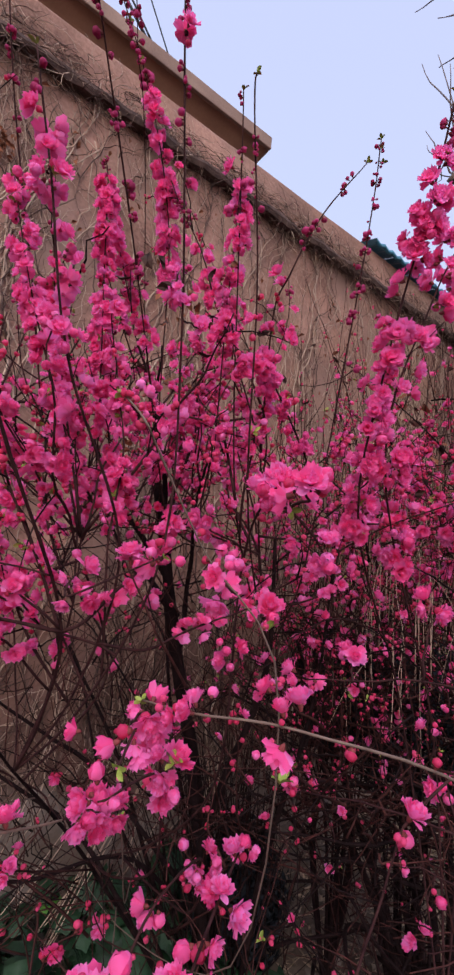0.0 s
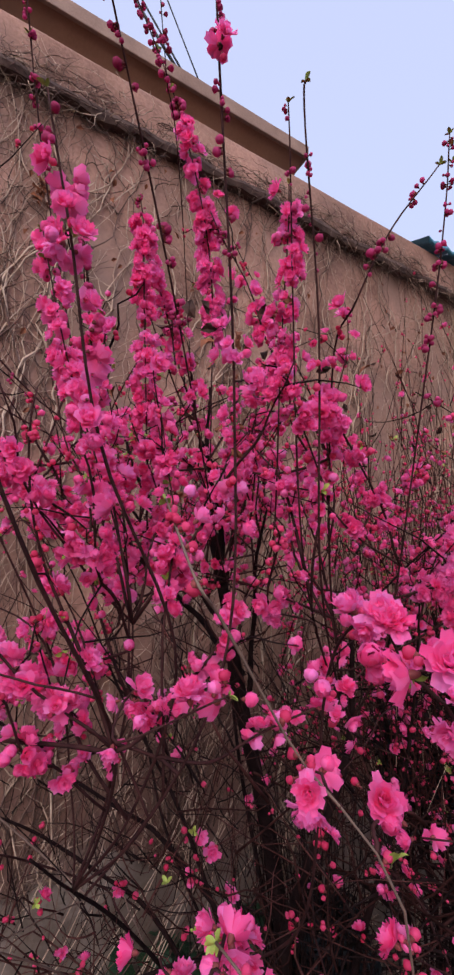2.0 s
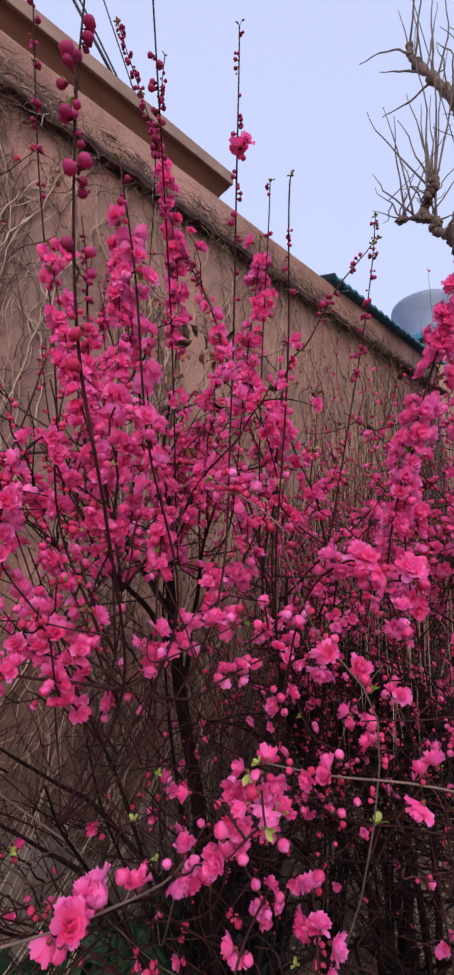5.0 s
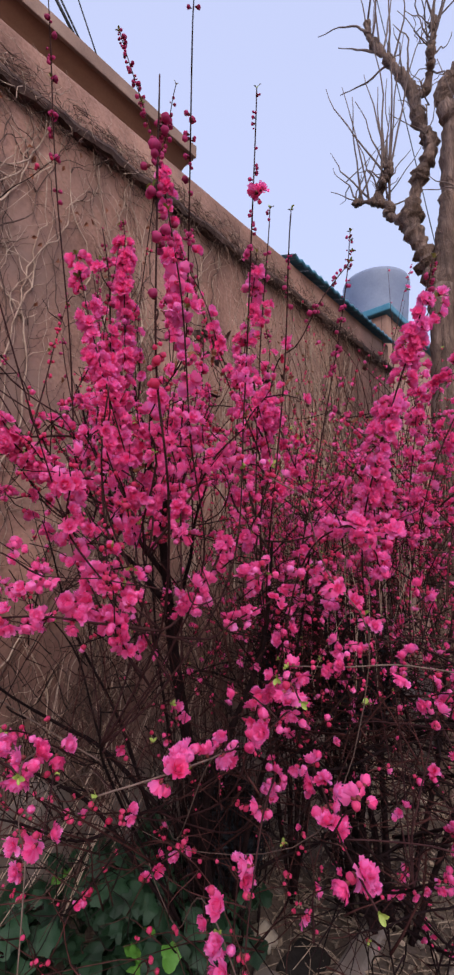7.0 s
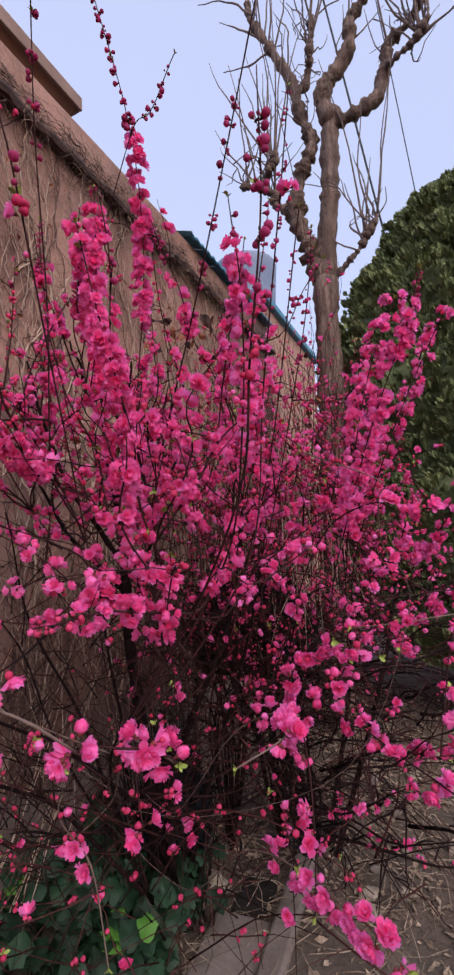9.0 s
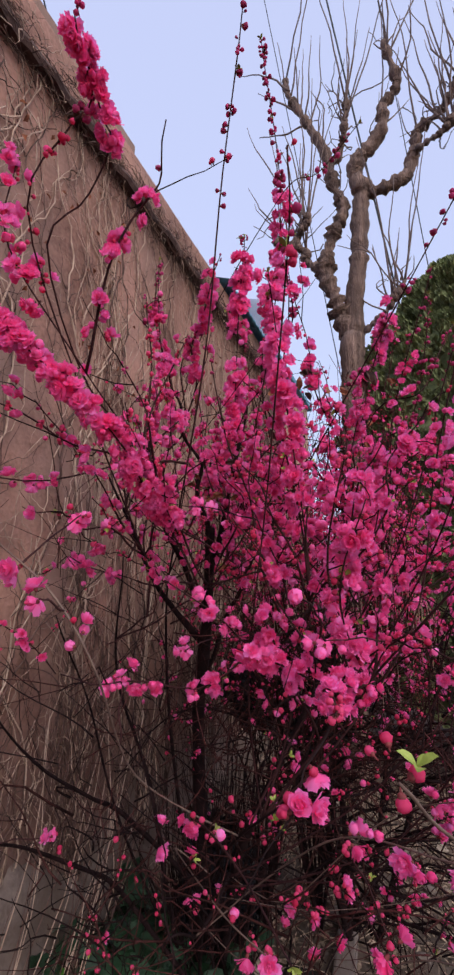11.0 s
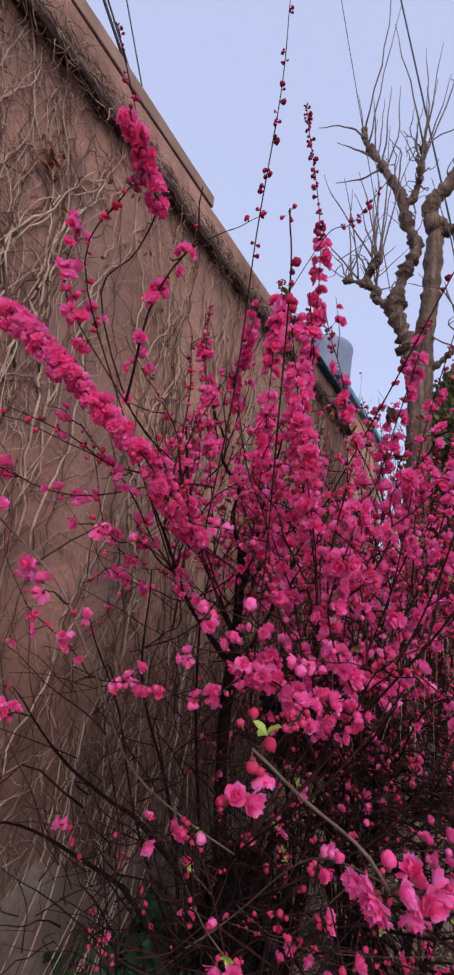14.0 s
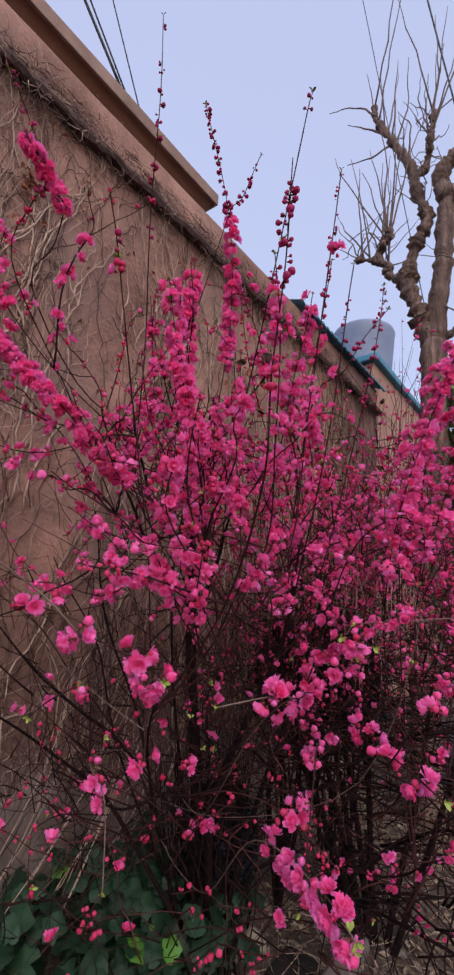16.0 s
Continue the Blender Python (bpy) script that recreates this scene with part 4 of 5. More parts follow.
def dry_stalks():
    """Dead stalks leaning on the foot of the wall."""
    rng = np.random.default_rng(77)
    top = empty("dry_stalks", (-1.5, 0.4, 0.15), "bleached dead stalks leaning on the wall foot", "dead stems")
    for _ in range(44):
        y = rng.uniform(-0.3, 0.85)
        a = np.array([rng.uniform(-1.62, -1.5), y, 0.15])
        b = np.array([WALL_X + rng.uniform(0.05, 0.09), y + rng.uniform(0.25, 0.75), rng.uniform(0.6, 1.15)])
        s = Soup()
        tube(s, wander(spline([a, (a + b) / 2 + rng.normal(0, 0.03, 3) + np.array([0.05, 0, 0]), b], 9), 0.012, rng, 2), rng.uniform(0.0014, 0.0032), 0.0009, 5)
        part("stalk", s.mesh("stalk", (M_VINE if rng.random() < 0.45 else M_VINE_DARK,)), top)


dry_stalks()


def litter():
    rng = np.random.default_rng(41)
    s = Soup()
    for _ in range(9000):
        x, y = rng.uniform(-1.7, 1.2), rng.uniform(0.1, 4.3)
        R = frame_from(np.array([rng.normal(0, 0.5), rng.normal(0, 0.5), 1]), rng)
        k = rng.uniform(0.008, 0.030)
        v = np.array([(-1, 0, 0), (0, -0.45, 0.2), (1, 0, 0.15), (0, 0.45, 0.25)]) * k
        s.add(v @ R.T + np.array([x, y, ground_z(x, y) + 0.008]), [(0, 1, 2), (0, 2, 3)])
    for _ in range(1500):
        x, y = rng.uniform(-1.7, 1.0), rng.uniform(0.2, 3.6)
        a, ln = rng.uniform(0, 6.28), rng.uniform(0.06, 0.35)
        z = ground_z(x, y) + 0.012
        p = spline([(x, y, z), (x + ln / 2 * math.cos(a), y + ln / 2 * math.sin(a), z + rng.uniform(0, 0.05)), (x + ln * math.cos(a + 0.3), y + ln * math.sin(a + 0.3), z + rng.uniform(0, 0.03))], 6)
        p[:, 0] = np.maximum(p[:, 0], WALL_X + 0.03)
        tube(s, p, 0.0022, 0.0009, 4)
    tagged(new("leaf_litter", s.mesh("litter", (M_LITTER,), False)), "dry leaves and broken twigs lying on the soil", "litter", kind="stuff")


litter()


# ---- overhead cables ----
def cable(a, b, sag, r):
    s = Soup()
    a, b = np.array(a), np.array(b)
    t = np.linspace(0, 1, 30)[:, None]
    tube(s, a + (b - a) * t - np.array([0, 0, sag]) * 4 * t * (1 - t), r, r, 5)
    tagged(new("cable", s.mesh("cable", (M_CABLE,))), "thin black overhead cable against the sky", "cable", "overhead cables")


cable((-2.29, 0.82, 4.868), (-3.74, -4.02, 12.4), 0.0, 0.011)
cable((-2.29, 0.97, 4.868), (-2.69, -3.0, 13.0), 0.0, 0.005)
cable((-2.29, 0.86, 4.868), (-3.64, -3.55, 12.4), 0.0, 0.007)
cable((-0.95, 4.6, 3.2), (-2.9, 4.6, 17.0), 0.05, 0.006)
cable((-0.1, 4.6, 3.0), (-1.9, 4.6, 16.0), 0.05, 0.012)
cable((0.2, 4.7, 3.0), (-0.9, 4.7, 16.0), 0.05, 0.006)


# ---- the flowering shrubs ----
M_DARKDRY = mat("dark_dry_leaf", (0.02, 0.010, 0.009), (0.075, 0.03, 0.022), 0.8, 30, 150, 0.3, 0.002, vary=0.4)
def clear(p):
    """True outside the strip of open path in front of the shrubs."""
    a, b = np.array([0.22, 0.0]), np.array([-0.52, -0.86])
    q = np.array(p[:2])
    t = np.clip((q - a) @ (b - a) / ((b - a) @ (b - a)), 0, 1)
    beyond = np.cross(b - a, q - a) / np.linalg.norm(b - a)
    return beyond < -0.30 or p[2] > 2.15 and beyond < -0.2


main = Shrub((-1.29, 1.15, SOIL), "tall flowering almond shrub thick with double pink blossoms", 101, 300)
main.keep = clear
for pts, r0, r1 in (
    ([(-1.29, 1.15, SOIL - 0.03), (-1.24, 0.99, 0.5), (-1.17, 0.84, 1.0), (-1.08, 0.68, 1.4), (-1.02, 0.57, 1.7)], 0.030, 0.015),
    ([(-1.25, 1.17, SOIL - 0.03), (-1.05, 0.87, 0.52), (-0.90, 0.82, 0.86), (-0.74, 0.80, 1.2), (-0.62, 0.70, 1.55)], 0.020, 0.004),
    ([(-1.31, 1.12, SOIL - 0.03), (-1.27, 0.72, 0.7), (-1.25, 0.45, 1.2), (-1.1, 0.2, 1.6)], 0.009, 0.0018),
    ([(-1.24, 1.20, SOIL - 0.03), (-0.95, 1.05, 0.6), (-0.75, 1.0, 1.1), (-0.6, 0.9, 1.6)], 0.013, 0.0018),
    ([(-1.29, 1.10, SOIL - 0.03), (-1.05, 0.6, 0.55), (-0.85, 0.3, 0.95), (-0.6, 0.1, 1.2)], 0.007, 0.0018),
    ([(-1.31, 1.18, SOIL - 0.03), (-1.38, 0.7, 0.7), (-1.42, 0.5, 1.15), (-1.3, 0.2, 1.45)], 0.006, 0.0018),
    ([(-1.19, 0.9, 0.45), (-1.33, 0.63, 0.78), (-1.36, 0.45, 0.90), (-1.35, 0.28, 1.03), (-1.31, 0.08, 1.2), (-1.2, -0.1, 1.32)], 0.009, 0.001),
    ([(-1.18, 0.92, 0.1), (-1.34, 0.62, 0.53), (-1.36, 0.44, 0.72), (-1.35, 0.25, 0.88), (-1.28, 0.02, 1.0), (-1.16, -0.16, 1.06)], 0.009, 0.001),
    ([(-1.11, 0.74, 1.3), (-1.22, 0.55, 1.55), (-1.27, 0.36, 1.85)], 0.012, 0.003),
    ([(-1.08, 0.68, 1.42), (-1.12, 0.45, 1.7), (-1.1, 0.28, 2.05)], 0.011, 0.003),
    ([(-1.05, 0.62, 1.55), (-0.93, 0.52, 1.8), (-0.85, 0.45, 2.05)], 0.010, 0.003),
    ([(-1.13, 0.77, 1.2), (-0.98, 0.68, 1.45), (-0.80, 0.60, 1.75)], 0.010, 0.003),
    ([(-1.03, 0.58, 1.68), (-1.08, 0.55, 1.95), (-1.14, 0.50, 2.2)], 0.009, 0.003),
    ([(-1.15, 0.9, 0.4), (-0.95, 0.55, 0.72), (-0.9, 0.25, 0.8), (-0.85, 0.0, 0.95)], 0.007, 0.0018),
    ([(-1.29, 1.15, SOIL - 0.03), (-1.3, 0.9, 0.8), (-1.28, 0.8, 1.4), (-1.2, 0.75, 1.9)], 0.009, 0.0018),
):
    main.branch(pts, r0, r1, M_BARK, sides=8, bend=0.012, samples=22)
hubs = np.array([(-1.03, 0.58, 1.62), (-0.72, 0.52, 1.55), (-1.1, 0.25, 1.6), (-0.65, 0.85, 1.6), (-0.62, 0.2, 1.42), (-1.15, 0.7, 1.8), (-0.9, 0.4, 1.7)])


def hero(shrub, pts, start, full, per_m, bud_from=0.85, r0=0.0034, r1=0.0012, size=1.05, spread=0.015, bark=None, leafy=0.3, tip=True):
    """A flowering shoot through the points, grown out of the nearest limb below it."""
    pts = [np.array(p) for p in pts]
    wood = np.concatenate(shrub.wood)
    reach = pts[0] - wood
    far = np.linalg.norm(reach, axis=1) + 1e-6
    way = (pts[1] - pts[0]) / np.linalg.norm(pts[1] - pts[0])
    cost = far * (1.0 + 1.6 * (1.0 - reach @ way / far)) + 2.0 * np.maximum(0, wood[:, 2] - pts[0][2] + 0.05)
    root = wood[np.argmin(cost)]
    gap = np.linalg.norm(root - pts[0])
    bend = (root + pts[0]) / 2 - 0.12 * gap * way
    flat = spline(pts, 40)
    own = np.linalg.norm(np.diff(flat, axis=0), axis=1).sum()
    stem = np.linalg.norm(root - bend) + np.linalg.norm(bend - pts[0])
    path = shrub.branch([root, bend] + pts, r0 * (0.5 if bark is M_GREYSHOOT else 0.78), r1, bark, bend=0.0022, samples=32)
    keep, shrub.keep = shrub.keep, lambda p: True
    if per_m >= 300:
        per_m, size = per_m * 1.3, size * 1.06
    shrub.dress(path, (stem + start * own) / (stem + own), full, per_m, (stem + bud_from * own) / (stem + own), size, spread, leafy)
    if tip:
        shrub.place("leaf_tuft", path[-1], path[-1] - path[-3], 0.5)
    shrub.keep = keep


H = main
hero(H, [(-1.088, -0.142, 2.217), (-0.991, -0.147, 2.306), (-0.915, -0.174, 2.379), (-0.912, -0.204, 2.406), (-0.906, -0.254, 2.446), (-0.903, -0.295, 2.475), (-0.895, -0.316, 2.492)], 0.55, 1.0, 400, 0.97, 0.003, 0.0014, size=0.92, spread=0.012, tip=False)
# upright wands that stand against wall and sky
hero(H, [(-0.966, 0.528, 1.566), (-0.823, 0.442, 1.999), (-0.740, 0.378, 2.312), (-0.685, 0.259, 2.592), (-0.693, 0.113, 2.890)], 0.42, 1.0, 280, 0.76)
hero(H, [(-0.685, 0.247, 2.548), (-0.575, 0.185, 2.525), (-0.471, 0.128, 2.564)], 0.2, 0.0, 90, 0.0, 0.002, 0.001)
hero(H, [(-0.952, 0.221, 1.734), (-0.835, 0.104, 2.066), (-0.756, 0.002, 2.389), (-0.678, -0.078, 2.704), (-0.648, -0.128, 2.913)], 0.5, 0.0, 75, 0.0, 0.004, 0.001)
hero(H, [(-1.077, 0.317, 1.516), (-1.122, 0.063, 1.948), (-1.067, -0.211, 2.235), (-0.960, -0.239, 2.366), (-0.910, -0.241, 2.435), (-0.897, -0.377, 2.622)], 0.55, 0.1, 90, 0.8)
hero(H, [(-1.040, -0.100, 2.004), (-1.086, -0.240, 2.170), (-1.067, -0.254, 2.320)], 0.4, 0.6, 110, 1.0, 0.003)
hero(H, [(-0.923, 0.377, 1.623), (-0.979, 0.150, 1.719), (-0.982, -0.026, 1.843), (-1.116, -0.187, 2.017), (-1.296, -0.238, 2.166), (-1.360, -0.330, 2.130)], 0.15, 1.0, 330, 1.0, size=1.08, spread=0.017)
hero(H, [(-0.926, -0.008, 1.203), (-0.830, -0.269, 1.443), (-0.886, -0.295, 1.541), (-0.938, -0.366, 1.622), (-0.826, -0.605, 1.708)], 0.45, 0.9, 55, 1.0, 0.004, 0.0016, bark=M_GREYSHOOT)
hero(H, [(-0.423, 0.285, 1.468), (-0.359, 0.249, 1.806), (-0.260, 0.151, 2.173), (-0.218, 0.106, 2.341)], 0.2, 0.85, 105, 0.55, size=0.8)
hero(H, [(-0.519, 0.490, 1.625), (-0.428, 0.386, 2.016), (-0.332, 0.300, 2.281)], 0.3, 0.85, 90, 0.72, size=0.85)
hero(H, [(-0.445, 0.461, 1.627), (-0.336, 0.362, 1.970), (-0.263, 0.280, 2.184), (-0.257, 0.272, 2.221)], 0.4, 0.15, 60, 0.6, size=0.8)
hero(H, [(-0.453, 0.229, 1.469), (-0.343, 0.081, 1.701), (-0.305, 0.020, 1.913), (-0.301, -0.021, 2.062)], 0.25, 0.9, 120, 0.9, size=0.9)
hero(H, [(-0.507, 0.171, 1.360), (-0.326, 0.023, 1.589), (-0.263, -0.065, 1.768), (-0.216, -0.110, 1.961), (-0.204, -0.125, 2.150)], 0.5, 0.1, 50, 0.3, 0.0042, 0.0011, size=1.15, tip=False)
hero(H, [(-0.635, 0.225, 1.522), (-0.644, 0.083, 1.909), (-0.657, 0.014, 2.164)], 0.3, 1.0, 270, 1.0)
hero(H, [(-0.874, 0.326, 1.625), (-0.799, 0.240, 2.280), (-0.774, 0.210, 2.425)], 0.3, 1.0, 270, 0.93)
hero(H, [(-1.072, 0.476, 1.671), (-1.097, 0.356, 2.261), (-1.102, 0.338, 2.529)], 0.3, 0.75, 110, 0.8)
hero(H, [(-0.617, 0.637, 1.620), (-0.502, 0.543, 2.002), (-0.369, 0.472, 2.035), (-0.316, 0.499, 2.146), (-0.267, 0.556, 2.256)], 0.2, 0.45, 110, 0.7)
hero(H, [(-0.535, 0.730, 1.513), (-0.394, 0.681, 1.998), (-0.332, 0.664, 2.284), (-0.316, 0.664, 2.427)], 0.5, 0.05, 110, 0.5)
hero(H, [(-0.857, 0.521, 1.60), (-0.598, 0.290, 1.90), (-0.426, 0.136, 2.10), (-0.254, -0.019, 2.30), (-0.205, -0.063, 2.37)], 0.4, 0.5, 75, 0.5, 0.0036, 0.0010)
# arching sprays that reach over the path
H.near = True
hero(H, [(-0.265, 0.346, 0.999), (-0.100, 0.248, 1.354), (-0.127, 0.171, 1.479), (-0.121, 0.111, 1.556), (-0.115, 0.087, 1.580), (-0.247, 0.118, 1.648)], 0.35, 0.3, 52, 1.0, 0.0018, 0.0010, bark=M_GREYSHOOT, size=0.66)
hero(H, [(-0.491, 0.476, 1.090), (-0.294, 0.346, 1.469), (-0.163, 0.278, 1.554), (-0.092, 0.239, 1.525)], 0.35, 0.75, 61, 1.0, size=1.02)
hero(H, [(-0.749, 0.464, 0.768), (-0.528, 0.320, 1.034), (-0.397, 0.223, 1.140), (-0.294, 0.110, 1.192), (-0.264, -0.019, 1.214), (-0.306, -0.096, 1.201)], 0.3, 0.9, 44, 1.0, 0.0028, 0.0013, bark=M_GREYSHOOT, size=1.02)
hero(H, [(-0.492, 0.370, 0.980), (-0.324, 0.251, 1.250), (-0.205, 0.171, 1.319), (-0.143, 0.116, 1.301)], 0.3, 0.9, 50, 1.0, size=1.02)
hero(H, [(-0.764, 0.206, 0.929), (-0.558, -0.006, 1.159), (-0.413, -0.135, 1.224), (-0.342, -0.182, 1.239)], 0.55, 1.0, 75, 1.0, bark=M_GREYSHOOT, size=1.02)
hero(H, [(-0.691, 0.409, 0.615), (-0.445, 0.234, 0.874), (-0.223, 0.084, 0.928), (-0.122, 0.002, 0.935)], 0.55, 1.0, 80, 1.0, bark=M_GREYSHOOT, size=1.02)
hero(H, [(-0.588, 0.515, 0.823), (-0.387, 0.386, 1.045), (-0.319, 0.263, 1.049), (-0.295, 0.195, 0.940), (-0.300, 0.182, 0.822)], 0.3, 0.85, 50, 0.8, size=1.02)
hero(H, [(-0.586, 0.618, 0.879), (-0.332, 0.407, 1.089), (-0.120, 0.174, 1.117), (-0.029, 0.095, 1.104)], 0.35, 0.8, 38, 1.0, size=1.02)
hero(H, [(-0.659, 0.322, 1.250), (-0.456, 0.186, 1.437), (-0.355, 0.127, 1.416), (-0.274, 0.205, 1.471)], 0.2, 0.8, 50, 1.0, size=1.02)
hero(H, [(-0.967, 0.306, 0.932), (-0.822, 0.047, 1.116), (-0.671, -0.129, 1.158), (-0.570, -0.251, 1.154)], 0.4, 0.2, 44, 1.0, size=1.02)
hero(H, [(-1.015, 0.355, 0.880), (-0.768, 0.046, 0.985), (-0.637, -0.017, 0.957), (-0.575, -0.047, 0.834)], 0.35, 0.25, 38, 1.0, bark=M_GREYSHOOT, size=1.02)



def cluster(shrub, at, flowers, buds, size=0.9, leaf=False, dusky=False):
    """A knot of blossoms on a short spur from the nearest shoot."""
    at = np.array(at)
    near = np.concatenate(shrub.paths)
    root = near[np.argmin(np.linalg.norm(near - at, axis=1) + 0.6 * np.maximum(0, near[:, 2] - at[2]))]
    shrub.branch([root, (root + at) / 2 + np.array([0, 0, 0.03 * np.linalg.norm(at - root)]), at], 0.0017, 0.001, M_GREYSHOOT if leaf else None, bend=0.003, samples=10)
    for kind, count in (("blossom", flowers), ("tight_bud" if dusky else "bud", buds)):
        for _ in range(count):
            d = shrub.rng.normal(0, 1, 3) + np.array([0.15, -0.25, 0.2])
            d /= np.linalg.norm(d)
            shrub.place(kind, at + d * shrub.rng.uniform(0.006, 0.022), d, size * shrub.rng.uniform(0.8, 1.1) * (1.0 if kind == "blossom" else 0.62))
    if leaf:
        shrub.place("leaf_tuft", at + np.array([0.01, 0, 0.01]), (0.3, -0.4, 1), 0.6)


hero(H, [(-0.625, 0.499, 1.678), (-0.528, 0.439, 1.975), (-0.463, 0.400, 2.155), (-0.428, 0.374, 2.258)], 0.35, 1.0, 230, 1.0, 0.003, 0.0013, size=0.95)
for at, n, b, lf in (((-0.242, 0.141, 2.164), 2, 1, False), ((-0.313, 0.017, 1.915), 3, 1, False), ((-0.412, 0.313, 1.864), 5, 1, False)):
    cluster(H, at, n, b, 0.98, lf)
hero(H, [(-0.742, 0.133, 1.415), (-0.643, -0.056, 1.746), (-0.562, -0.217, 2.043), (-0.549, -0.264, 2.149)], 0.8, 0.2, 60, 0.85, 0.0026, 0.0014, tip=False)
for at, n, b, lf in (((-0.105, 0.311, 1.482), 5, 1, False), ((-0.145, 0.205, 1.451), 2, 1, False), ((-0.140, 0.262, 1.421), 2, 1, False), ((-0.177, 0.155, 1.330), 3, 1, False),
                     ((-0.218, 0.208, 1.254), 4, 1, True), ((-0.214, 0.134, 1.242), 3, 2, False), ((-0.261, 0.146, 1.285), 1, 1, False), ((-0.107, 0.218, 1.531), 2, 3, False), ((-0.048, 0.221, 1.535), 4, 3, False)):
    cluster(H, at, n, b, 0.98, lf)
for at, n, b, lf in (((-0.364, -0.216, 1.271), 4, 1, False), ((-0.478, -0.073, 1.079), 2, 2, False), ((-0.279, 0.167, 1.199), 4, 1, False), ((-0.264, -0.012, 1.212), 3, 0, True),
                     ((-0.275, 0.206, 1.469), 2, 1, False), ((-0.345, 0.236, 0.947), 2, 2, False), ((-0.227, 0.212, 0.806), 4, 0, True), ((-0.555, -0.061, 1.461), 4, 2, False)):
    cluster(H, at, n, b, 1.06, lf)
for at, n, b, lf in (((-0.846, -0.357, 1.534), 3, 1, False), ((-1.183, 0.098, 0.998), 2, 0, False), ((-0.384, -0.306, 1.301), 5, 1, False), ((-0.543, -0.299, 1.553), 1, 0, False), ((-0.549, -0.264, 2.144), 0, 3, False),
                     ((-0.818, -0.007, 1.424), 3, 1, False), ((-0.955, -0.003, 1.372), 2, 1, False), ((-0.441, -0.499, 1.447), 0, 4, True), ((-0.932, -0.181, 1.658), 2, 2, False), ((-1.076, -0.262, 2.319), 6, 1, False), ((-1.072, -0.184, 2.072), 4, 0, False)):
    cluster(H, at, n, b, 0.95, lf)

for at, b in (((-0.225, -0.098, 1.93), 3), ((-0.212, -0.118, 2.02), 4), ((-0.214, -0.112, 2.08), 3), ((-0.245, -0.08, 1.84), 3)):
    cluster(H, at, 0, b, 1.5, False, True)
H.near = False
# the body of the shrub: shoots from the limbs to an uneven outline
limbs_at = np.concatenate(main.wood + [p[4:16] for p in main.paths[15:33]])
limbs_at = limbs_at[(limbs_at[:, 2] > 1.2) & (limbs_at[:, 0] < -0.5)]
rng = main.rng
for k in range(100):
    h = hubs[rng.integers(len(hubs))] + rng.normal(0, 0.16, 3)
    h = limbs_at[np.argmin(np.linalg.norm(limbs_at - h, axis=1))]
    a = rng.uniform(0, 6.283)
    up = rng.uniform(-0.15, 1.25) if rng.random() < 0.45 else rng.uniform(0.6, 1.4)
    way = np.array([math.cos(a) * (1.1 - 0.6 * max(up, 0)), math.sin(a) * (1.1 - 0.6 * max(up, 0)), up])
    ln = rng.uniform(0.3, 0.58)
    tip = h + way * ln
    tip[0] = max(tip[0], WALL_X + 0.12)
    if not clear(tip) or tip[2] > 2.5:
        continue
    mid = (h + tip) / 2 + rng.normal(0, 0.03, 3) + np.array([0, 0, -0.03 + 0.05 * up])
    p = main.branch([h, mid, tip], rng.uniform(0.0022, 0.0036), 0.0012, own=k < 110, samples=14)
    style = rng.random()
    if tip[2] < 1.3:
        main.dress(p, 0.35, 0.35, 45, 1.0, 0.95)
    elif style < 0.46:
        main.dress(p, rng.uniform(0.15, 0.45), rng.uniform(0.85, 1.0), rng.uniform(165, 260), rng.uniform(0.75, 1.0), rng.uniform(0.82, 1.02), 0.012, gap=0.75)
    else:
        main.dress(p, 0.15, 0.6 if style < 0.7 else 0.12, 80, 0.8, 0.95)
    for _ in range(2):
        j = rng.integers(3, 13)
        q = p[j] + (p[j] - p[j - 1]) * rng.uniform(0.5, 3) + rng.normal(0, 0.07, 3)
        if clear(q):
            tp = main.branch([p[j], (p[j] + q) / 2 + rng.normal(0, 0.01, 3), q], 0.0018, 0.0008, own=False, samples=6)
            main.dress(tp, 0.3, 0.3, 55, 1.0, 1.0)
# low twigs with scattered coral buds
for _ in range(64):
    h = np.array([rng.uniform(-1.15, -0.5), rng.uniform(0.05, 0.8), rng.uniform(0.5, 1.0)])
    tip = h + np.array([rng.normal(0.1, 0.16), rng.normal(-0.12, 0.14), rng.uniform(-0.05, 0.3)])
    if not (clear(h) and clear(tip)):
        continue
    p = main.branch([h, (h + tip) / 2 + rng.normal(0, 0.02, 3), tip], 0.0020, 0.0008, own=False, samples=8, slot=1)
    main.dress(p, 0.3, 0.08, 30, 1.0, 0.95)
# bare fine twigs inside and low down
for _ in range(420):
    h = np.array([-1.05, 0.55, 1.0]) + rng.normal(0, 1, 3) * np.array([0.28, 0.33, 0.42])
    w = rng.normal(0, 1, 3) * np.array([0.12, 0.12, 0.10]) + np.array([0.04, -0.05, 0.17])
    h[0] = max(h[0], WALL_X + 0.15)
    h[2] = max(h[2], 0.15)
    if clear(h) and clear(h + w) and (h + w)[0] > WALL_X + 0.03:
        main.branch([h, h + w * 0.5 + rng.normal(0, 0.015, 3), h + w], rng.uniform(0.0009, 0.002), 0.0006, own=False, samples=9, slot=int(rng.random() < 0.65))
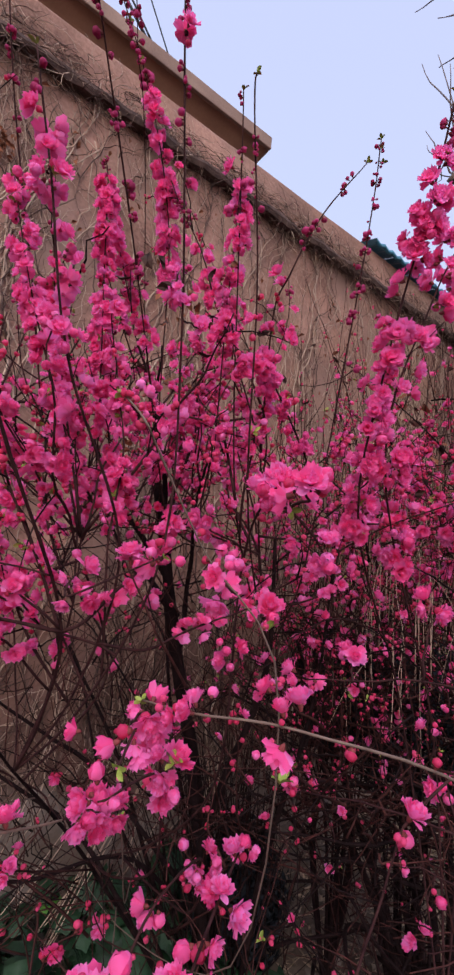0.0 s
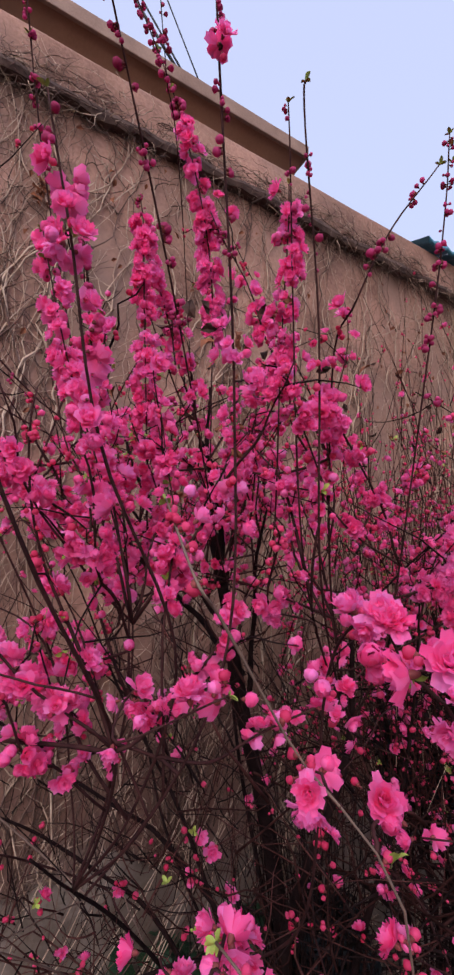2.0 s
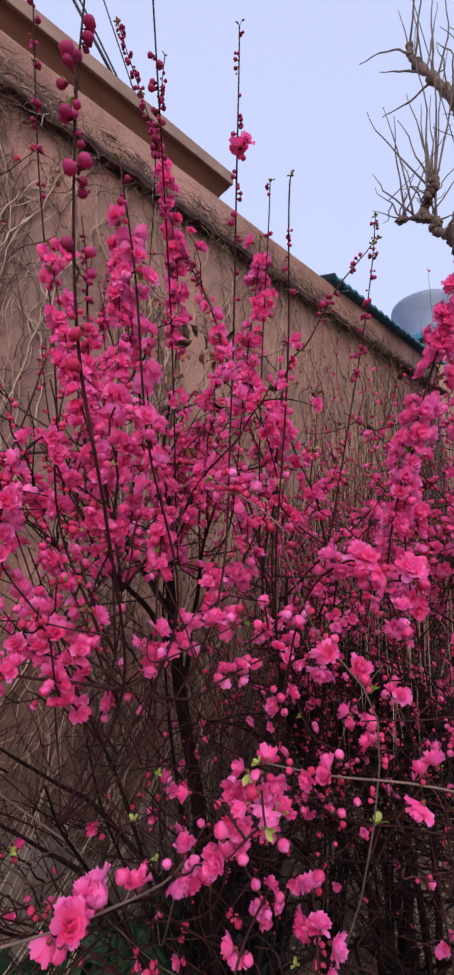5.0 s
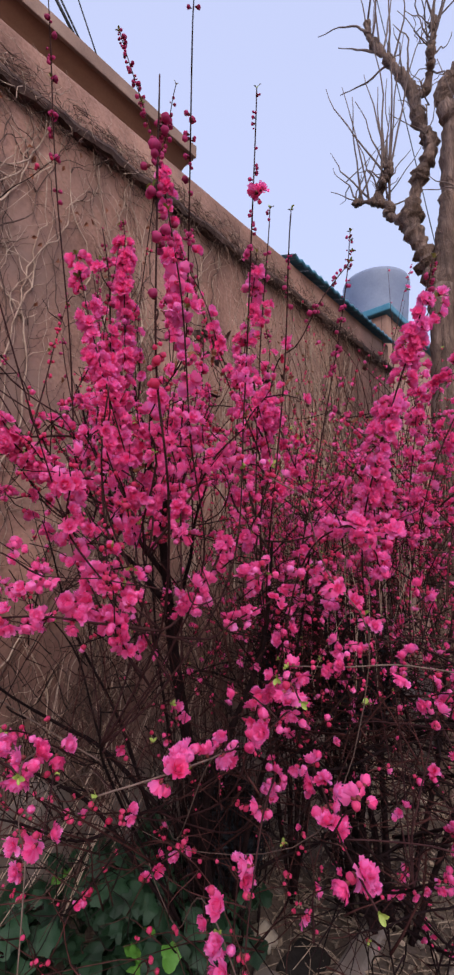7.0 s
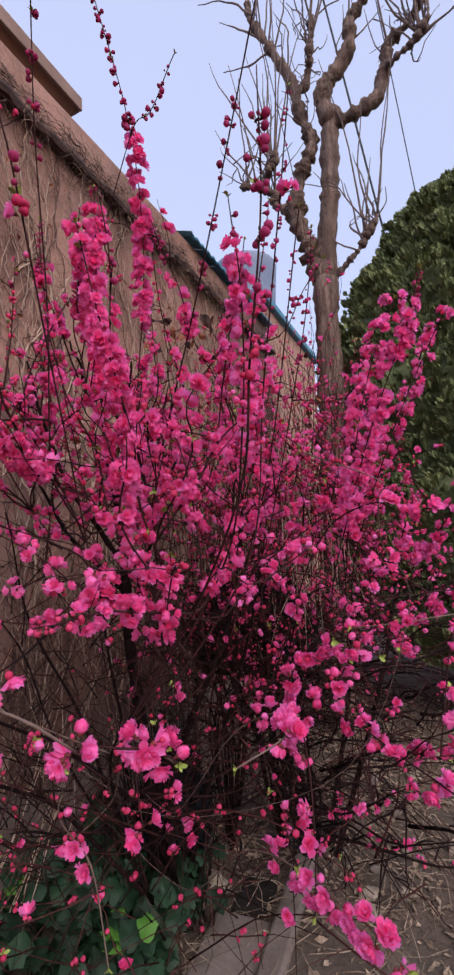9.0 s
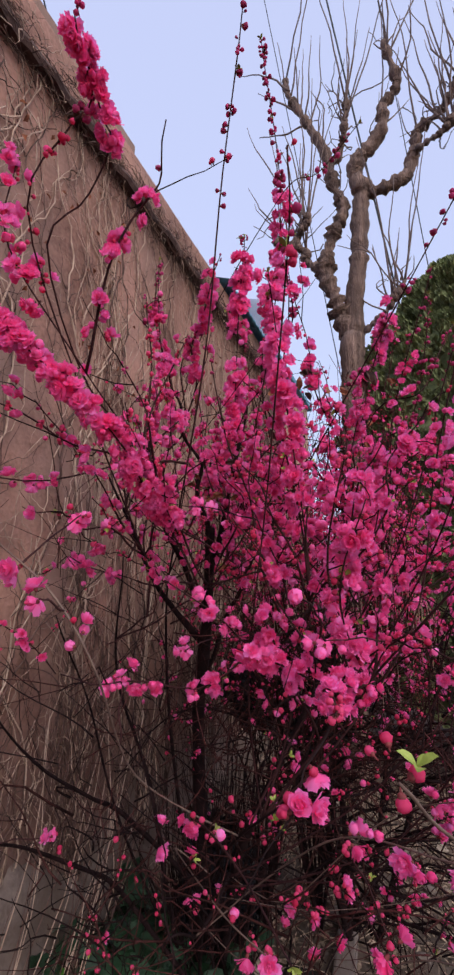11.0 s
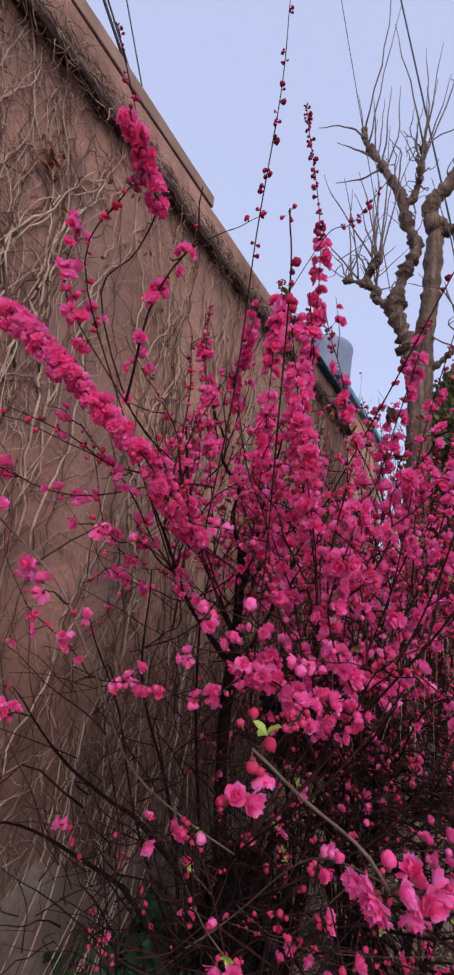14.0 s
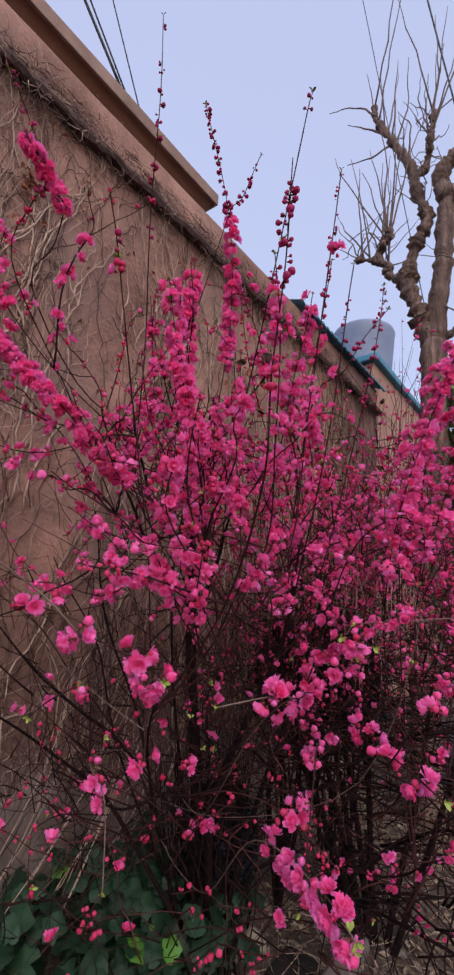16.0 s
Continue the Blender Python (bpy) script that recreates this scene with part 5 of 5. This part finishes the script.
# crooked dead twigs low down before the wall
for _ in range(100):
    h = np.array([-1.2, 0.45, 0.62]) + rng.normal(0, 1, 3) * np.array([0.12, 0.22, 0.22])
    w = rng.normal(0, 1, 3) * np.array([0.13, 0.13, 0.10]) + np.array([-0.02, -0.08, 0.06])
    h[2] = max(h[2], 0.2)
    if clear(h) and clear(h + w) and min(h[0], (h + w)[0]) > WALL_X + 0.05:
        main.branch([h, h + w * 0.4 + rng.normal(0, 0.03, 3), h + w * 0.7 + rng.normal(0, 0.03, 3), h + w], rng.uniform(0.001, 0.0034), 0.0006, own=False, samples=9, slot=int(rng.random() < 0.4))
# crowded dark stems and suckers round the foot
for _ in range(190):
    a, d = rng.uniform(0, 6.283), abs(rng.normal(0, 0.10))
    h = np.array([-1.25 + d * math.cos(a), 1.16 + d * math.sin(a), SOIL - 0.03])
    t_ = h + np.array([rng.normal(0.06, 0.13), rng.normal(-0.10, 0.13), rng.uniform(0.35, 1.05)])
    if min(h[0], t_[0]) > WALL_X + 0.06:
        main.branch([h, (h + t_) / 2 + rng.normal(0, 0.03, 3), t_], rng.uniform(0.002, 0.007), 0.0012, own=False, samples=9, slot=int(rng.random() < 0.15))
main.finish()

second = Shrub((-0.72, 1.73, SOIL), "bushy flowering almond shrub with dark twigs and small pink buds", 202, 300)
second.keep = clear
rng = second.rng
for _ in range(9):
    a = rng.uniform(0, 6.283)
    tip = np.array([-0.65 + 0.5 * math.cos(a), 1.6 + 0.6 * math.sin(a), rng.uniform(1.2, 1.7)])
    b = np.array([-0.72 + 0.06 * math.cos(a), 1.73 + 0.06 * math.sin(a), SOIL - 0.03])
    second.branch([b, b + (tip - b) * 0.5 + np.array([0.05 * math.cos(a), 0.05 * math.sin(a), 0.05]), tip], 0.016, 0.006, M_BARK, sides=7, bend=0.015, samples=16)
for k in range(260):
    c = np.array([-0.75, 1.5, 1.3]) + rng.normal(0, 1, 3) * np.array([0.38, 0.45, 0.36])
    a = rng.uniform(0, 6.283)
    up = rng.uniform(-0.2, 1.1)
    tip = c + np.array([math.cos(a) * 0.9, math.sin(a) * 0.9, up]) * rng.uniform(0.25, 0.5)
    tip[0] = max(tip[0], WALL_X + 0.15)
    c[0] = max(c[0], WALL_X + 0.2)
    if not clear(tip) or not clear(c) or tip[2] > 2.45 or tip[2] < 0.35 or c[2] < 0.3:
        continue
    p = second.branch([c, (c + tip) / 2 + rng.normal(0, 0.03, 3), tip], rng.uniform(0.002, 0.004), 0.001, own=k < 60, samples=12)
    low = max(c[2], tip[2]) < 1.5
    second.dress(p, 0.1, rng.uniform(0.15, 0.8) if tip[0] > -0.75 else rng.uniform(0.05, 0.45), 26 if low else rng.uniform(60, 120), 0.9, 0.95)
    for _ in range(3):
        j = rng.integers(2, 11)
        q = p[j] + (p[j] - p[j - 1]) * rng.uniform(0.5, 3) + rng.normal(0, 0.08, 3)
        if q[2] > 0.2 and q[0] > WALL_X + 0.05 and clear(q):
            tp = second.branch([p[j], (p[j] + q) / 2 + rng.normal(0, 0.01, 3), q], 0.0016, 0.0007, own=False, samples=5)
            second.dress(tp, 0.3, 0.2, 20 if low else 45, 1.0, 0.85)
for _ in range(1150):
    h = np.array([-0.7, 1.5, 0.8]) + rng.normal(0, 1, 3) * np.array([0.36, 0.42, 0.36])
    w = rng.normal(0, 1, 3) * np.array([0.18, 0.18, 0.12]) + np.array([0.0, -0.05, 0.06])
    h[2] = max(h[2], 0.12)
    if clear(h) and clear(h + w) and min(h[0], (h + w)[0]) > WALL_X + 0.05:
        second.branch([h, h + w * 0.5 + rng.normal(0, 0.03, 3), h + w], rng.uniform(0.0012, 0.0038), 0.0008, own=False, samples=7, slot=int(rng.random() < 0.7))
# thin reddish twigs standing up through the shrub, with small buds
for _ in range(560):
    h = np.array([rng.uniform(-1.35, -0.35), rng.uniform(0.95, 2.3), rng.uniform(0.7, 1.7)])
    w = np.array([rng.normal(0, 0.07), rng.normal(0, 0.07), rng.uniform(0.25, 0.55)])
    if not (clear(h) and clear(h + w)) or (h + w)[2] > 2.3:
        continue
    p = second.branch([h, h + w * 0.5 + rng.normal(0, 0.025, 3), h + w], rng.uniform(0.0012, 0.0022), 0.0007, own=False, samples=8, slot=1)
    second.dress(p, 0.3, 0.08, 32, 1.0, 0.78)
# the same fine growth further along, before the wall's far end
for _ in range(880):
    h = np.array([rng.uniform(-1.5, -0.4), rng.uniform(1.3, 2.6), rng.uniform(1.1, 2.4)])
    w = np.array([rng.normal(0, 0.09), rng.normal(0, 0.09), rng.uniform(0.3, 0.62)])
    if (h + w)[2] > 2.35 + 0.5 * rng.random():
        continue
    p = second.branch([h, h + w * 0.5 + rng.normal(0, 0.03, 3), h + w], rng.uniform(0.0013, 0.0026), 0.0007, own=False, samples=8, slot=int(rng.random() < 0.8))
    second.dress(p, 0.3, 0.12, 17, 1.0, 0.8)
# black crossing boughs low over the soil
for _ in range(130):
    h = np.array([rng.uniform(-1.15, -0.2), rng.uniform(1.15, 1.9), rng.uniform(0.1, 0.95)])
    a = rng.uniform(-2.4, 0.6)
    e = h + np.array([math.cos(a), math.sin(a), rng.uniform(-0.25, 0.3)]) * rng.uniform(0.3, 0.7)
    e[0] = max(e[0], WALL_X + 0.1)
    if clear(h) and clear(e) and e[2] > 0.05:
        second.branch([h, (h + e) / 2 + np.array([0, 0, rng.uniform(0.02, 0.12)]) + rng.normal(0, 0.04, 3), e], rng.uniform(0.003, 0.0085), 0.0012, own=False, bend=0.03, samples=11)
# a few bleached dead stems, arching
for _ in range(46):
    h = np.array([rng.uniform(-0.95, -0.35), rng.uniform(0.95, 1.5), rng.uniform(1.2, 1.75)])
    a = rng.uniform(0, 6.283)
    e = h + np.array([math.cos(a) * 0.16, math.sin(a) * 0.16, rng.uniform(-0.35, -0.1)])
    if clear(h) and clear(e):
        second.branch([h - np.array([0, 0, 0.25]), h, (h + e) / 2 + np.array([0, 0, 0.05]), e], 0.0013, 0.0006, own=False, samples=12, slot=2)
# low dark boughs over the soil
for pts in ([(-0.8, 1.6, 0.25), (-0.62, 1.3, 0.38), (-0.35, 1.15, 0.36), (-0.05, 1.1, 0.46)], [(-0.75, 1.6, 0.2), (-0.5, 1.25, 0.3), (-0.2, 1.2, 0.25), (0.1, 1.3, 0.33)], [(-0.8, 1.5, 0.35), (-0.7, 1.15, 0.5), (-0.45, 0.95, 0.55), (-0.2, 0.9, 0.7)], [(-0.7, 1.7, 0.3), (-0.35, 1.45, 0.55), (0.05, 1.3, 0.62), (0.3, 1.3, 0.75)]):
    p = second.branch(pts, 0.008, 0.002, M_BARK, bend=0.02, samples=18)
    second.dress(p, 0.5, 0.35, 40, 1.0, 0.9)
# wands of the second shrub that catch the sky
second.near = True
hero(second, [(-0.360, 0.947, 1.201), (-0.241, 0.599, 1.647), (-0.175, 0.625, 1.941), (-0.099, 0.675, 2.147)], 0.35, 0.97, 150, 1.0, size=1.15, spread=0.022)
hero(second, [(-0.358, 1.093, 1.303), (-0.176, 0.813, 1.720), (-0.032, 0.862, 2.041), (0.039, 0.819, 2.147)], 0.3, 0.9, 120, 1.0, size=1.1, spread=0.02)
hero(second, [(-0.455, 1.184, 1.402), (-0.305, 1.039, 1.824), (-0.234, 0.954, 2.154)], 0.3, 0.95, 130, 1.0, size=1.1, spread=0.018)
hero(second, [(-0.240, 1.243, 1.199), (0.000, 0.950, 1.550), (0.120, 0.950, 1.750)], 0.3, 0.85, 110, 1.0, size=1.1, spread=0.018)
hero(second, [(-0.292, 0.954, 0.961), (-0.072, 0.737, 1.271), (0.000, 0.550, 1.350)], 0.3, 0.7, 90, 1.0, spread=0.018)
hero(second, [(-0.289, 0.949, 0.712), (-0.066, 0.660, 0.949), (0.020, 0.450, 1.020)], 0.3, 0.6, 80, 1.0, spread=0.018)
for at, n, b, lf in (((-0.232, 0.421, 1.327), 3, 1, False), ((-0.211, 0.488, 1.354), 3, 2, False), ((-0.145, 0.193, 1.098), 2, 2, False), ((-0.026, 0.052, 1.234), 4, 2, False),
                     ((-0.043, 0.356, 1.246), 2, 3, False), ((-0.060, 0.520, 1.120), 2, 3, True), ((-0.108, 0.514, 1.438), 3, 2, False), ((-0.020, 0.450, 1.300), 1, 3, False)):
    cluster(second, at, n, b, 0.95, lf)
hero(second, [(-0.387, 0.862, 1.250), (-0.251, 0.546, 1.541), (-0.163, 0.478, 1.761), (-0.065, 0.437, 1.970), (-0.026, 0.426, 2.086)], 0.42, 1.0, 210, 0.93, 0.003, 0.0013, size=0.95)
hero(second, [(0.050, 0.620, 1.100), (0.060, 0.320, 1.310), (-0.004, 0.187, 1.360), (-0.101, 0.157, 1.348), (-0.190, 0.156, 1.335)], 0.3, 0.4, 70, 1.0, 0.0026, 0.001, bark=M_GREYSHOOT, size=0.72)
for _ in range(16):
    cluster(second, (rng.uniform(-0.35, 0.08), rng.uniform(0.5, 0.95), rng.uniform(0.72, 1.2)), rng.integers(1, 4), rng.integers(1, 4), 0.95, False)
second.finish()


def hanging_leaves(shrub, spots, count, seed):
    """Curled dead leaves left on the twigs."""
    r = np.random.default_rng(seed)
    for c, sp in spots:
        for _ in range(count):
            s = Soup()
            at = np.array(c) + r.normal(0, 1, 3) * np.array(sp)
            k = r.uniform(0.010, 0.021)
            R = frame_from(r.normal(0, 1, 3), r)
            v = np.array([(-1, 0, 0.35), (-0.3, -0.5, 0), (-0.3, 0, 0.25), (-0.3, 0.5, -0.1), (0.5, -0.45, 0.2), (0.5, 0, 0.0), (0.5, 0.4, 0.3), (1.1, 0, 0.5)]) * k
            s.add(v @ R.T + at, [(0, 1, 2), (0, 2, 3), (1, 4, 5, 2), (2, 5, 6, 3), (4, 7, 5), (5, 7, 6)])
            part("dry_leaf", s.mesh("dry_leaf", (M_DEADLEAF if r.random() < 0.4 else M_DARKDRY,), False), shrub.top)


hanging_leaves(main, (((-0.60, 0.42, 2.02), (0.09, 0.07, 0.06)), ((-0.9, 0.5, 1.82), (0.12, 0.1, 0.09))), 26, 61)
hanging_leaves(second, (((-0.95, 1.35, 2.1), (0.15, 0.25, 0.2)), ((-0.55, 1.15, 1.85), (0.12, 0.15, 0.14))), 38, 62)


def dark_thicket(at, size, seed):
    """A low blackish leaf clump that darkens the gaps behind the shrubs' stems."""
    r = np.random.default_rng(seed)
    top = empty("shade_fill_bush", (at[0], at[1], SOIL), "low blackish leaf clump added to deepen the shade behind the bare stems", "shrub")
    st = Soup()
    for _ in range(14):
        a = r.uniform(0, 6.283)
        tip = np.array(at) + r.normal(0, 0.6, 3) * np.array(size)
        tube(st, spline([(at[0], at[1], SOIL - 0.03), (at[0] + 0.1 * math.cos(a), at[1] + 0.1 * math.sin(a), at[2] * 0.5), tip], 8), 0.008, 0.002, 5)
    part("stem_mass", st.mesh("stem_mass", (M_BARK,)), top, kind="stuff")
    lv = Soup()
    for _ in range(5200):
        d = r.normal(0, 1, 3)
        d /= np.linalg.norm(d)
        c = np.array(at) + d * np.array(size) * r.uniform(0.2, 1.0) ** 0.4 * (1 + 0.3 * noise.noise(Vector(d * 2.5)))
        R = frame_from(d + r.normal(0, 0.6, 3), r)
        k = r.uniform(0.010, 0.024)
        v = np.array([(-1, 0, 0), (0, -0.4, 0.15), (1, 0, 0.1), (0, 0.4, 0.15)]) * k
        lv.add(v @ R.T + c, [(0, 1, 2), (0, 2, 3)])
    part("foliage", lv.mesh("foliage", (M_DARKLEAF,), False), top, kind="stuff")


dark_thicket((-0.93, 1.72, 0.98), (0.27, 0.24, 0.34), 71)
# These two are added to deepen the shade at the foot and inside.
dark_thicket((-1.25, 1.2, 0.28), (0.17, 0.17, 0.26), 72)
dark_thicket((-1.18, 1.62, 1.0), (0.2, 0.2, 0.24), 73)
